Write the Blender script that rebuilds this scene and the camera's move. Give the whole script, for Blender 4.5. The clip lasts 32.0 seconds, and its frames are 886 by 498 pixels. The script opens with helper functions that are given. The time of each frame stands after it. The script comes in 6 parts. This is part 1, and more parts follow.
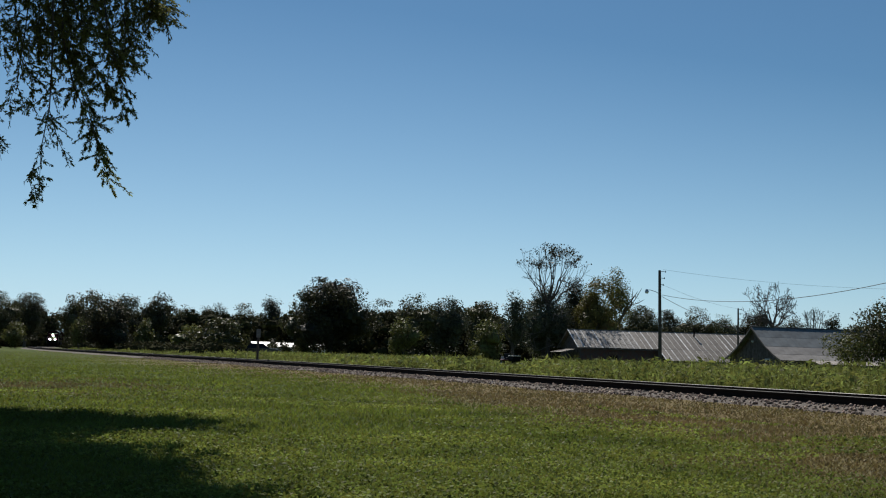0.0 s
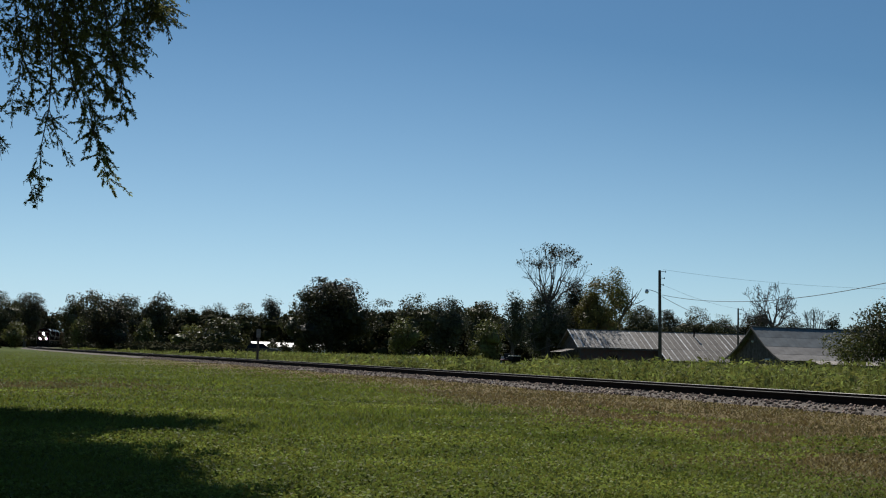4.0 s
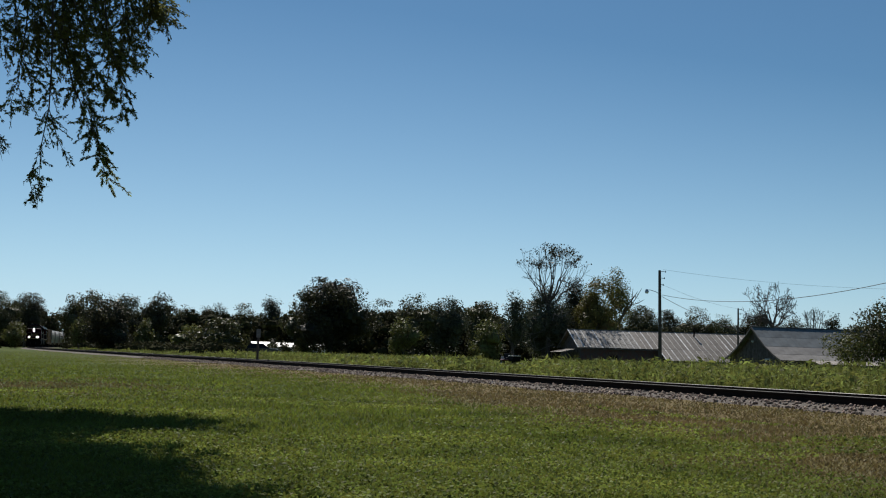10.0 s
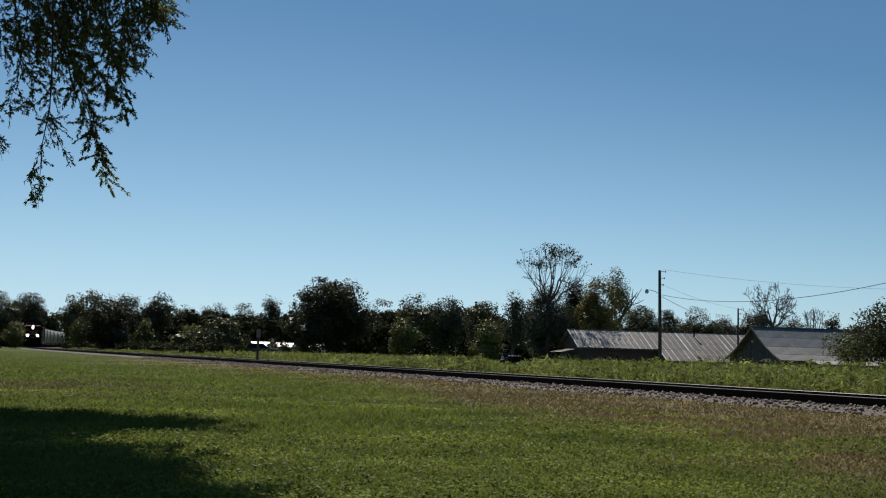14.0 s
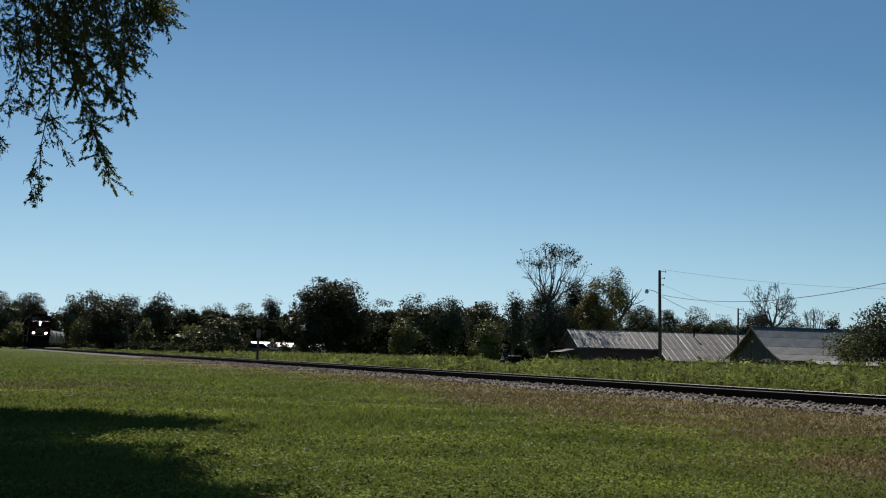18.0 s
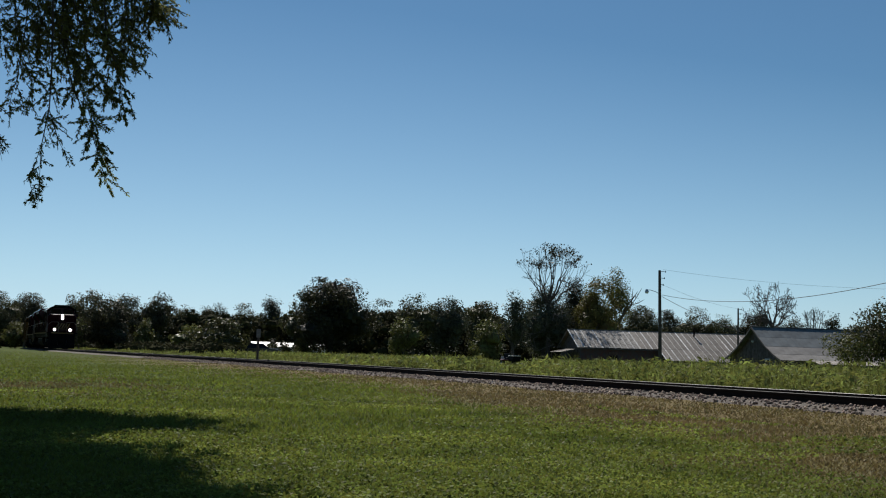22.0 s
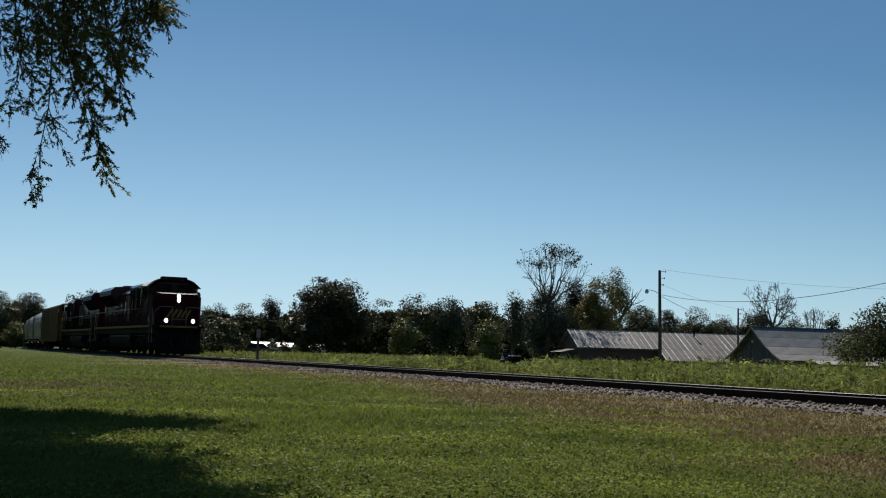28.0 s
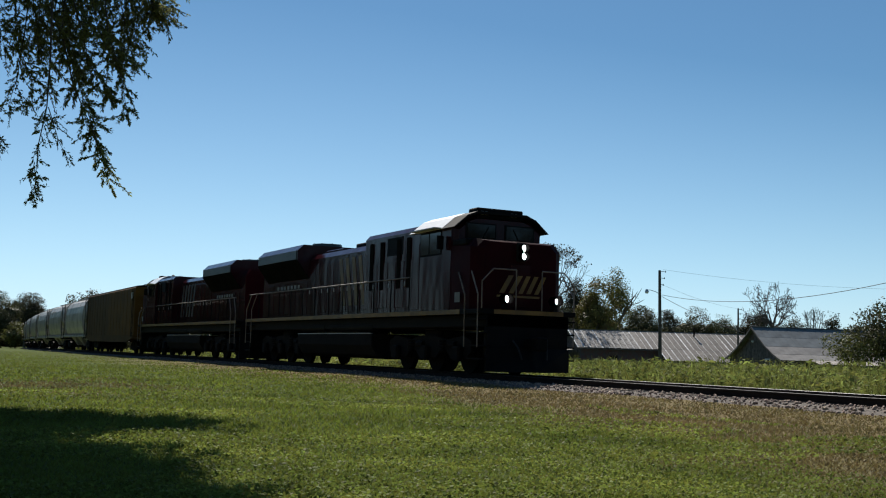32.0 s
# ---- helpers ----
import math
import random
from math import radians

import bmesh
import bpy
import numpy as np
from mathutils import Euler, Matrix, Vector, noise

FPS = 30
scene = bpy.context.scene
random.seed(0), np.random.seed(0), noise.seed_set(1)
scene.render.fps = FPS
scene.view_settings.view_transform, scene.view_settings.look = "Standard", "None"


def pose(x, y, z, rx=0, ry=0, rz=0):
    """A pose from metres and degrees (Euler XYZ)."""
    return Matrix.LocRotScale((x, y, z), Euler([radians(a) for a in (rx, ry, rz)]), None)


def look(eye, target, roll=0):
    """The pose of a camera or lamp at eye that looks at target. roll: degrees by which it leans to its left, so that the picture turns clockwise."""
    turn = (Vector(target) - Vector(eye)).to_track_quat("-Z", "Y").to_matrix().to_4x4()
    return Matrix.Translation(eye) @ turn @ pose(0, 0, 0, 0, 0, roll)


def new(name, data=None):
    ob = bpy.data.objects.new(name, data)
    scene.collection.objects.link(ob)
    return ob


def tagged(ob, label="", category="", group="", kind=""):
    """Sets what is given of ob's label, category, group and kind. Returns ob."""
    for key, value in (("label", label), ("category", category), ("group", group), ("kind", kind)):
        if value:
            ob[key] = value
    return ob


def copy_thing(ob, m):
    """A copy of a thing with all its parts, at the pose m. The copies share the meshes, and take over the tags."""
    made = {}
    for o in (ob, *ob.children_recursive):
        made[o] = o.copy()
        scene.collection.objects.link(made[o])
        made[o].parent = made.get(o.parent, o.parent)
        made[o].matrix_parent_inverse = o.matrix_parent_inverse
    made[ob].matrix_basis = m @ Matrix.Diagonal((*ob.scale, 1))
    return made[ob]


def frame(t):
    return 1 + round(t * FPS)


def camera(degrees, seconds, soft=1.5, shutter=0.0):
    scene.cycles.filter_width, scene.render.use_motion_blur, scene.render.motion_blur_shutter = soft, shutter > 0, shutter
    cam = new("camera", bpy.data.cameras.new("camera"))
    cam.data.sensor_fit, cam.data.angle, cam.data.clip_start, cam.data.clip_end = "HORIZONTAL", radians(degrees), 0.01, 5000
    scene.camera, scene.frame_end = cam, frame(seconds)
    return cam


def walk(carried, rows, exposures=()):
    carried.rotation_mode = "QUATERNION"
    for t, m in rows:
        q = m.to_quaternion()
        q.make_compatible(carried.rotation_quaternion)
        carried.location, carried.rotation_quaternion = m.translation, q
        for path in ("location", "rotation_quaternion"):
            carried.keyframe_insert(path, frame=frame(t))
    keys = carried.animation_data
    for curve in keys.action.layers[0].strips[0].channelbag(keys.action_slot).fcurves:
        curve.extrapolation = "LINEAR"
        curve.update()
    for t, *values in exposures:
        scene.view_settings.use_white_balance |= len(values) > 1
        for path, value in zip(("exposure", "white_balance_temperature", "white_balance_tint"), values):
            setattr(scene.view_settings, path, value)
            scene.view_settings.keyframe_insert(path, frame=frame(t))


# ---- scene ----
cam = camera(44.25, 32.0, soft=1.1)
EYE = (0.0, 0.0, 0.89)
VIEW = look(EYE, (0.0, 0.9956, 0.89 + 0.0934), 1.56)
walk(cam, [(0.0, VIEW), (32.0, VIEW)], [(0.0, 0.08), (27.5, 0.08), (30.0, 0.14), (31.0, 0.26), (32.0, 0.40)])

# ---- light ----
SUN_AZ, SUN_EL = radians(-13.0), radians(46.0)
TO_SUN = Vector((math.sin(SUN_AZ) * math.cos(SUN_EL), math.cos(SUN_AZ) * math.cos(SUN_EL), math.sin(SUN_EL)))
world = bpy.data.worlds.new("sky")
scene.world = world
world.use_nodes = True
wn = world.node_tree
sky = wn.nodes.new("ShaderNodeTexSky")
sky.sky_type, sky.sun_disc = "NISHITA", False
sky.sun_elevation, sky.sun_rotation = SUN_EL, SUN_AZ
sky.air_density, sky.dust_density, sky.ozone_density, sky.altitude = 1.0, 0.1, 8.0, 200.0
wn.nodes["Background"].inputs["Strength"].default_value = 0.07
tint = wn.nodes.new("ShaderNodeMix")
tint.data_type, tint.blend_type = "RGBA", "MULTIPLY"
tint.inputs[0].default_value, tint.inputs[7].default_value = 1.0, (0.79, 0.926, 0.857, 1)
wn.links.new(sky.outputs["Color"], tint.inputs[6])
# pale blue painted into the brighter sky by its own luminance, standing for haze
grey, much, painted_haze = wn.nodes.new("ShaderNodeRGBToBW"), wn.nodes.new("ShaderNodeMapRange"), wn.nodes.new("ShaderNodeMix")
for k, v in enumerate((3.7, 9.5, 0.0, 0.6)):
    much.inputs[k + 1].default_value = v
painted_haze.data_type = "RGBA"
painted_haze.inputs[7].default_value = (8.8, 12.0, 15.6, 1)
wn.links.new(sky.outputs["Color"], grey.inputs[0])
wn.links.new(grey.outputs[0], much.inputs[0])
wn.links.new(much.outputs[0], painted_haze.inputs[0])
wn.links.new(tint.outputs[2], painted_haze.inputs[6])
wn.links.new(painted_haze.outputs[2], wn.nodes["Background"].inputs["Color"])
sun = new("sun", bpy.data.lights.new("sun", "SUN"))
sun.data.energy, sun.data.angle, sun.data.color = 5.0, radians(0.53), (1.0, 0.95, 0.87)
sun.matrix_basis = look(TO_SUN * 300, (0, 0, 0))


# ---- materials ----
def mat(name, color, rough=0.7, metal=0.0, color2=None, scale=3.0, fine=40.0, bump=0.15, spread=0.25, emit=0.0, trans=0.0,
        coat=0.0, spec=0.5, island=False):
    """A node material: two-scale variation of a base colour, roughness and relief."""
    m = bpy.data.materials.new(name)
    m.use_nodes = True
    nt = m.node_tree
    n, ln = nt.nodes, nt.links
    b = n["Principled BSDF"]
    b.inputs["Metallic"].default_value = metal
    b.inputs["Specular IOR Level"].default_value = spec
    b.inputs["Coat Weight"].default_value = coat
    b.inputs["Coat Roughness"].default_value = 0.08
    if emit:
        b.inputs["Base Color"].default_value = (*color, 1)
        b.inputs["Emission Color"].default_value = (*color, 1)
        b.inputs["Emission Strength"].default_value = emit
        return m
    geo = n.new("ShaderNodeNewGeometry")
    info = n.new("ShaderNodeObjectInfo")
    tc = n.new("ShaderNodeTexCoord")
    big, small = n.new("ShaderNodeTexNoise"), n.new("ShaderNodeTexNoise")
    for node, s, d in ((big, scale, 3.0), (small, fine, 4.0)):
        node.inputs["Scale"].default_value, node.inputs["Detail"].default_value = s, d
        ln.new(tc.outputs["Object"], node.inputs["Vector"])
    ramp = n.new("ShaderNodeMix")
    ramp.data_type = "RGBA"
    c2 = color2 or tuple(c * (1 - 2 * spread) + 0.0 for c in color)
    ramp.inputs[6].default_value, ramp.inputs[7].default_value = (*color, 1), (*c2, 1)
    sharp = n.new("ShaderNodeMapRange")
    sharp.inputs[1].default_value, sharp.inputs[2].default_value = 0.35, 0.65
    ln.new(big.outputs["Fac"], sharp.inputs[0])
    ln.new(sharp.outputs[0], ramp.inputs[0])
    hsv = n.new("ShaderNodeHueSaturation")
    ln.new(ramp.outputs[2], hsv.inputs["Color"])
    add = n.new("ShaderNodeMath")
    add.operation = "MULTIPLY_ADD"
    add.inputs[1].default_value, add.inputs[2].default_value = spread * 2, 1 - spread
    ln.new(small.outputs["Fac"], add.inputs[0])
    add2 = n.new("ShaderNodeMath")
    add2.operation = "MULTIPLY_ADD"
    add2.inputs[1].default_value = spread * (2.0 if island else 1.0)
    ln.new(geo.outputs["Random Per Island"] if island else info.outputs["Random"], add2.inputs[0])
    ln.new(add.outputs[0], add2.inputs[2])
    sub = n.new("ShaderNodeMath")
    sub.operation = "SUBTRACT"
    sub.inputs[1].default_value = spread * (1.0 if island else 0.5)
    ln.new(add2.outputs[0], sub.inputs[0])
    ln.new(sub.outputs[0], hsv.inputs["Value"])
    if island:
        hue = n.new("ShaderNodeMath")
        hue.operation = "MULTIPLY_ADD"
        hue.inputs[1].default_value, hue.inputs[2].default_value = 0.05, 0.475
        ln.new(geo.outputs["Random Per Island"], hue.inputs[0])
        ln.new(hue.outputs[0], hsv.inputs["Hue"])
    ln.new(hsv.outputs["Color"], b.inputs["Base Color"])
    rr = n.new("ShaderNodeMath")
    rr.operation = "MULTIPLY_ADD"
    rr.inputs[1].default_value, rr.inputs[2].default_value = 0.2, rough - 0.1
    ln.new(small.outputs["Fac"], rr.inputs[0])
    ln.new(rr.outputs[0], b.inputs["Roughness"])
    if bump:
        bp = n.new("ShaderNodeBump")
        bp.inputs["Strength"].default_value, bp.inputs["Distance"].default_value = bump, 0.02
        ln.new(small.outputs["Fac"], bp.inputs["Height"])
        ln.new(bp.outputs["Normal"], b.inputs["Normal"])
    if trans:
        tr = n.new("ShaderNodeBsdfTranslucent")
        mx = n.new("ShaderNodeMixShader")
        mx.inputs[0].default_value = trans
        ln.new(hsv.outputs["Color"], tr.inputs["Color"])
        ln.new(b.outputs[0], mx.inputs[1])
        ln.new(tr.outputs[0], mx.inputs[2])
        ln.new(mx.outputs[0], n["Material Output"].inputs["Surface"])
    return m


def leafy(name, color, color2=None, trans=0.24, spread=0.34, scale=0.6, rough=0.55, spec=0.22):
    return mat(name, color, rough, color2=color2, scale=scale, fine=3.0, bump=0, spread=spread, trans=trans, island=True, spec=spec)


LEAF_DARK = leafy("leaf_dark", (0.056, 0.053, 0.024), (0.034, 0.034, 0.017), spread=0.24)
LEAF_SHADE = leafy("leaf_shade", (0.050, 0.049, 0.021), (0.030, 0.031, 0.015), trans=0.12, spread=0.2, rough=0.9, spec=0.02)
LEAF_MID = leafy("leaf_mid", (0.086, 0.084, 0.032), (0.052, 0.054, 0.022))
LEAF_OLIVE = leafy("leaf_olive", (0.150, 0.150, 0.042), (0.090, 0.095, 0.030))
LEAF_YELLOW = leafy("leaf_yellow", (0.150, 0.125, 0.030), (0.090, 0.090, 0.026))
LEAF_GREY = leafy("leaf_grey", (0.085, 0.092, 0.055), (0.060, 0.068, 0.042))
LEAF_ELM = leafy("leaf_elm", (0.165, 0.200, 0.062), (0.175, 0.168, 0.058), trans=0.60, scale=1.2)
LEAF_WEED = leafy("leaf_weed", (0.230, 0.250, 0.064), (0.110, 0.125, 0.034), trans=0.42, spread=0.46, scale=0.35, rough=0.75)
for m in (LEAF_WEED, LEAF_ELM):
    m.node_tree.nodes["Principled BSDF"].inputs["Specular IOR Level"].default_value = 0.16
BARK = mat("bark", (0.10, 0.085, 0.07), 0.9, color2=(0.055, 0.046, 0.038), scale=6, fine=60, bump=0.6)
BARK_GREY = mat("bark_grey", (0.20, 0.185, 0.165), 0.9, color2=(0.11, 0.10, 0.09), scale=6, fine=60, bump=0.5)
MAROON = mat("maroon_paint", (0.032, 0.004, 0.006), 0.18, color2=(0.024, 0.0035, 0.005), scale=1.2, fine=30, bump=0.0, spread=0.12, spec=0.19, coat=0.03)


def ripple(m, along, upright, size, strength):
    """Adds the slow upright waviness of painted sheet steel to a material's relief."""
    n, ln = m.node_tree.nodes, m.node_tree.links
    tc, mp, ns, bp = n.new("ShaderNodeTexCoord"), n.new("ShaderNodeMapping"), n.new("ShaderNodeTexNoise"), n.new("ShaderNodeBump")
    mp.inputs["Scale"].default_value = (along, along, upright)
    ns.inputs["Scale"].default_value, ns.inputs["Detail"].default_value = size, 1.0
    bp.inputs["Strength"].default_value, bp.inputs["Distance"].default_value = strength, 0.05
    ln.new(tc.outputs["Object"], mp.inputs["Vector"])
    ln.new(mp.outputs[0], ns.inputs["Vector"])
    ln.new(ns.outputs["Fac"], bp.inputs["Height"])
    b = n["Principled BSDF"]
    ln.new(bp.outputs["Normal"], b.inputs["Normal"])
    ln.new(bp.outputs["Normal"], b.inputs["Coat Normal"])


ripple(MAROON, 1.0, 0.30, 1.7, 0.55)
MAROON_DULL = mat("dull_maroon_paint", (0.030, 0.004, 0.006), 0.45, color2=(0.022, 0.0035, 0.005), scale=1.2, fine=30, bump=0.03, spread=0.14, spec=0.03)
BLACK = mat("black_paint", (0.005, 0.005, 0.0055), 0.65, color2=(0.009, 0.0085, 0.008), scale=1.5, fine=25, bump=0.08, spec=0.06)
# almost no colour, so the lens light does not show on the added hood
HOOD = mat("matt_black_added_hood", (0.0003, 0.0003, 0.0003), 0.95, bump=0, spread=0.1, spec=0.0)
GRILLE = mat("sooty_grille", (0.008, 0.008, 0.008), 0.95, color2=(0.013, 0.012, 0.011), scale=2.0, fine=60, bump=0.3, spec=0.0)
GRIME = mat("grimy_steel", (0.006, 0.0055, 0.005), 0.85, color2=(0.011, 0.009, 0.0075), scale=2.0, fine=30, bump=0.3, spec=0.1)
YELLOW = mat("yellow_paint", (0.20, 0.105, 0.016), 0.5, color2=(0.11, 0.060, 0.012), scale=2.0, fine=30, bump=0.04, spread=0.1)
LETTER = mat("faded_white_lettering", (0.22, 0.22, 0.21), 0.6, scale=4.0, bump=0.02, spread=0.15)
FADED = mat("faded_emblem_paint", (0.085, 0.070, 0.055), 0.6, color2=(0.03, 0.022, 0.018), scale=1.5, bump=0.02, spread=0.2)
WING_GREY = mat("dark_green_grey_paint", (0.050, 0.062, 0.056), 0.4, color2=(0.030, 0.036, 0.033), scale=1.0, bump=0.05, spread=0.15)
WHITE = mat("white_paint", (0.72, 0.72, 0.70), 0.5, color2=(0.58, 0.57, 0.54), scale=2.0, bump=0.05, spread=0.08)
ROOF_GREY = mat("grey_roof_paint", (0.46, 0.47, 0.48), 0.35, color2=(0.25, 0.25, 0.25), scale=1.0, bump=0.05, spread=0.12)
# near-white colour stands for the sun's glint on the cab roof
CAB_GLINT = mat("cab_roof_glint", (0.80, 0.80, 0.80), 0.35, color2=(0.70, 0.70, 0.69), scale=1.0, bump=0.03, spread=0.06)
GLASS = mat("cab_glass", (0.004, 0.005, 0.005), 0.06, bump=0, spread=0.05, coat=0.1, spec=0.3)
DEAD_LAMP = mat("unlit_lens", (0.10, 0.10, 0.10), 0.15, bump=0)
LAMP = mat("lit_lens", (1.0, 0.95, 0.93), emit=400.0)
CHROME = mat("worn_steel", (0.42, 0.41, 0.40), 0.35, metal=0.9, color2=(0.28, 0.26, 0.24), scale=4, bump=0.1)
RAIL_RUST = mat("rusty_rail", (0.026, 0.019, 0.016), 0.9, color2=(0.018, 0.014, 0.012), scale=3, fine=50, bump=0.35, spec=0.15)
# near rail head, coloured darker than the far one to lose its shine
RAIL_DIMMED = mat("dimmed_rail_head", (0.055, 0.045, 0.038), 0.6, color2=(0.035, 0.03, 0.026), scale=3, bump=0.1, spec=0.2)
RAIL_HEAD = mat("polished_rail_head", (0.15, 0.14, 0.13), 0.5, metal=0.35, scale=2, fine=30, bump=0.04, spread=0.1)
TIE_WOOD = mat("creosoted_timber", (0.060, 0.046, 0.036), 0.9, color2=(0.105, 0.085, 0.068), scale=3, fine=40, bump=0.6)
STONE = mat("ballast_stone", (0.34, 0.245, 0.19), 0.85, color2=(0.11, 0.080, 0.064), scale=8, fine=60, bump=0.4, spread=0.42, island=True)
BALLAST = mat("ballast_bed", (0.17, 0.145, 0.125), 0.95, spec=0.15, color2=(0.09, 0.08, 0.07), scale=14, fine=45, bump=1.0, spread=0.3)
HOPPER = mat("hopper_grey_paint", (0.47, 0.42, 0.365), 0.42, color2=(0.28, 0.245, 0.21), scale=0.7, fine=18, bump=0.05, spread=0.12, spec=0.45)
OCHRE = mat("ochre_boxcar_paint", (0.135, 0.062, 0.009), 0.7, color2=(0.090, 0.042, 0.008), scale=0.9, fine=20, bump=0.08, spread=0.15, spec=0.12)
OCHRE_DARK = mat("darker_brown_boxcar_paint", (0.095, 0.046, 0.010), 0.7, color2=(0.062, 0.032, 0.009), scale=0.9, fine=20, bump=0.08, spread=0.15, spec=0.12)
TIN = mat("galvanised_tin", (0.165, 0.146, 0.130), 0.6, metal=0.0, color2=(0.090, 0.076, 0.066), scale=1.6, fine=22, bump=0.08, spread=0.4, spec=0.2)
# dark blotches in the colour stand for tree shadows on the roof
TIN_SHADOWED = mat("tree_shadowed_tin", (0.27, 0.255, 0.24), 0.65, color2=(0.022, 0.019, 0.018), scale=1.9, fine=22, bump=0.1, spread=0.15, spec=0.2)
TIN_SEAM = mat("bright_tin_seam", (0.86, 0.85, 0.83), 0.45, metal=0.0, color2=(0.55, 0.54, 0.52), scale=2, bump=0.05)
TIN_BLUE = mat("weathered_blue_tin", (0.150, 0.168, 0.176), 0.6, metal=0.0, color2=(0.100, 0.112, 0.118), scale=0.9, fine=22, bump=0.08, spread=0.12, spec=0.2)
TIN_PALE = mat("pale_grey_tin", (0.215, 0.205, 0.195), 0.6, color2=(0.140, 0.132, 0.125), scale=0.8, fine=22, bump=0.08, spread=0.15, spec=0.2)
TIN_RUST = mat("rusty_tin", (0.16, 0.125, 0.10), 0.7, color2=(0.30, 0.28, 0.26), scale=1.5, fine=22, bump=0.15)
PLANK = mat("weathered_boards", (0.058, 0.042, 0.037), 0.9, color2=(0.13, 0.105, 0.095), scale=2.5, fine=30, bump=0.5)
PLANK_RED = mat("faded_red_boards", (0.14, 0.055, 0.045), 0.9, color2=(0.10, 0.075, 0.07), scale=2.5, fine=30, bump=0.5)
POLE_WOOD = mat("pole_timber", (0.060, 0.046, 0.038), 0.9, color2=(0.10, 0.080, 0.066), scale=3, fine=30, bump=0.5)
CABLE_PALE = mat("cable_grey", (0.45, 0.29, 0.27), 0.6, bump=0)
CABLE = mat("cable_black", (0.03, 0.03, 0.032), 0.6, bump=0)
ALUMINIUM = mat("aluminium_sheet", (0.45, 0.46, 0.47), 0.4, metal=0.8, bump=0.03, spread=0.08)
DARK_CAR = mat("dark_car_paint", (0.014, 0.015, 0.017), 0.2, coat=0.6, bump=0, spread=0.08)
RED_CAR = mat("red_car_paint", (0.35, 0.018, 0.016), 0.25, coat=0.7, bump=0, spread=0.08)
TYRE = mat("rubber", (0.02, 0.02, 0.02), 0.85, bump=0.1)

# ---- plan: the railway line, straight past the viewer and curving away beyond ----
THETA, DIST = 0.4747, 15.9372
ALONG = np.array([math.sin(THETA), -math.cos(THETA)])
ACROSS = np.array([math.cos(THETA), math.sin(THETA)])
S_CURVE, R_CURVE = -57.63, 1310.5
RAIL_Z = 0.30


def drop(r):
    """The land falls away gently with the distance."""
    return -1.45 * (1 - math.exp(-(r / 270.0) ** 2))


def track(s):
    """Point and direction of travel on the track's centre line; s grows towards the viewer's right."""
    if s >= S_CURVE:
        return ACROSS * DIST + ALONG * s, ALONG
    a = (S_CURVE - s) / R_CURVE
    p = ACROSS * DIST + ALONG * S_CURVE - ALONG * R_CURVE * math.sin(a) + ACROSS * R_CURVE * (1 - math.cos(a))
    return p, ALONG * math.cos(a) - ACROSS * math.sin(a)


def track_pose(s, w=0.0, z=0.0):
    p, d = track(s)
    n = np.array([-d[1], d[0]])
    p = p + n * w
    return pose(p[0], p[1], RAIL_Z + drop(abs(s)) + z, 0, 0, math.degrees(math.atan2(d[1], d[0])))


def side_of_track(x, y):
    """Signed distance from the centre line, positive beyond it, and the way along it."""
    s, w = x * ALONG[0] + y * ALONG[1], x * ACROSS[0] + y * ACROSS[1] - DIST
    if s < S_CURVE:
        q = S_CURVE - s
        w -= R_CURVE - math.sqrt(max(R_CURVE ** 2 - min(q, 1200) ** 2, 1))
    return w, s


def ground_z(x, y):
    r = math.hypot(x, y)
    w, s = side_of_track(x, y)
    z = drop(r) + 0.035 * noise.noise((x * 0.25, y * 0.25, 0)) + 0.012 * noise.noise((x * 1.1, y * 1.1, 3))
    if -420 < s < 90:
        z += 0.10 * math.exp(-(w / 3.0) ** 2)
    return z


# ---- mesh helpers ----
def part(name, bm, material, parent=None, label="", smooth=False):
    """Links a bmesh as one mesh object, under a thing or a part."""
    if isinstance(bm, bpy.types.Mesh):
        me = bm
    else:
        me = bpy.data.meshes.new(name)
        bmesh.ops.recalc_face_normals(bm, faces=bm.faces)
        bm.to_mesh(me)
        bm.free()
    if not me.materials:
        me.materials.append(material)
    if smooth:
        me.polygons.foreach_set("use_smooth", [True] * len(me.polygons))
    ob = new(name, me)
    if parent:
        ob.parent = parent
    if label:
        ob["label"] = label
    return ob


def thing(name, m, label, category, group="", kind=""):
    ob = new(name)
    ob.matrix_basis = m
    return tagged(ob, label, category, group, kind)


def box(x0, x1, y0, y1, z0, z1, bev=0.0, bm=None):
    bm = bm or bmesh.new()
    vs = bmesh.ops.create_cube(bm, size=1.0)["verts"]
    for v in vs:
        v.co = Vector(((x0 + x1) / 2 + v.co.x * (x1 - x0), (y0 + y1) / 2 + v.co.y * (y1 - y0), (z0 + z1) / 2 + v.co.z * (z1 - z0)))
    if bev:
        es = list({e for v in vs for e in v.link_edges})
        bmesh.ops.bevel(bm, geom=es, offset=bev, segments=1, affect="EDGES", profile=0.5)
    return bm


def rod(p0, p1, r0, r1=None, seg=8, bm=None, caps=True):
    bm = bm or bmesh.new()
    p0, p1 = Vector(p0), Vector(p1)
    d = p1 - p0
    m = Matrix.Translation((p0 + p1) / 2) @ d.to_track_quat("Z", "Y").to_matrix().to_4x4()
    bmesh.ops.create_cone(bm, cap_ends=caps, segments=seg, radius1=r0, radius2=r0 if r1 is None else r1, depth=d.length, matrix=m)
    return bm


def pipe(points, r, seg=6, bm=None):
    bm = bm or bmesh.new()
    for a, b in zip(points, points[1:]):
        rod(a, b, r, r, seg, bm)
    return bm


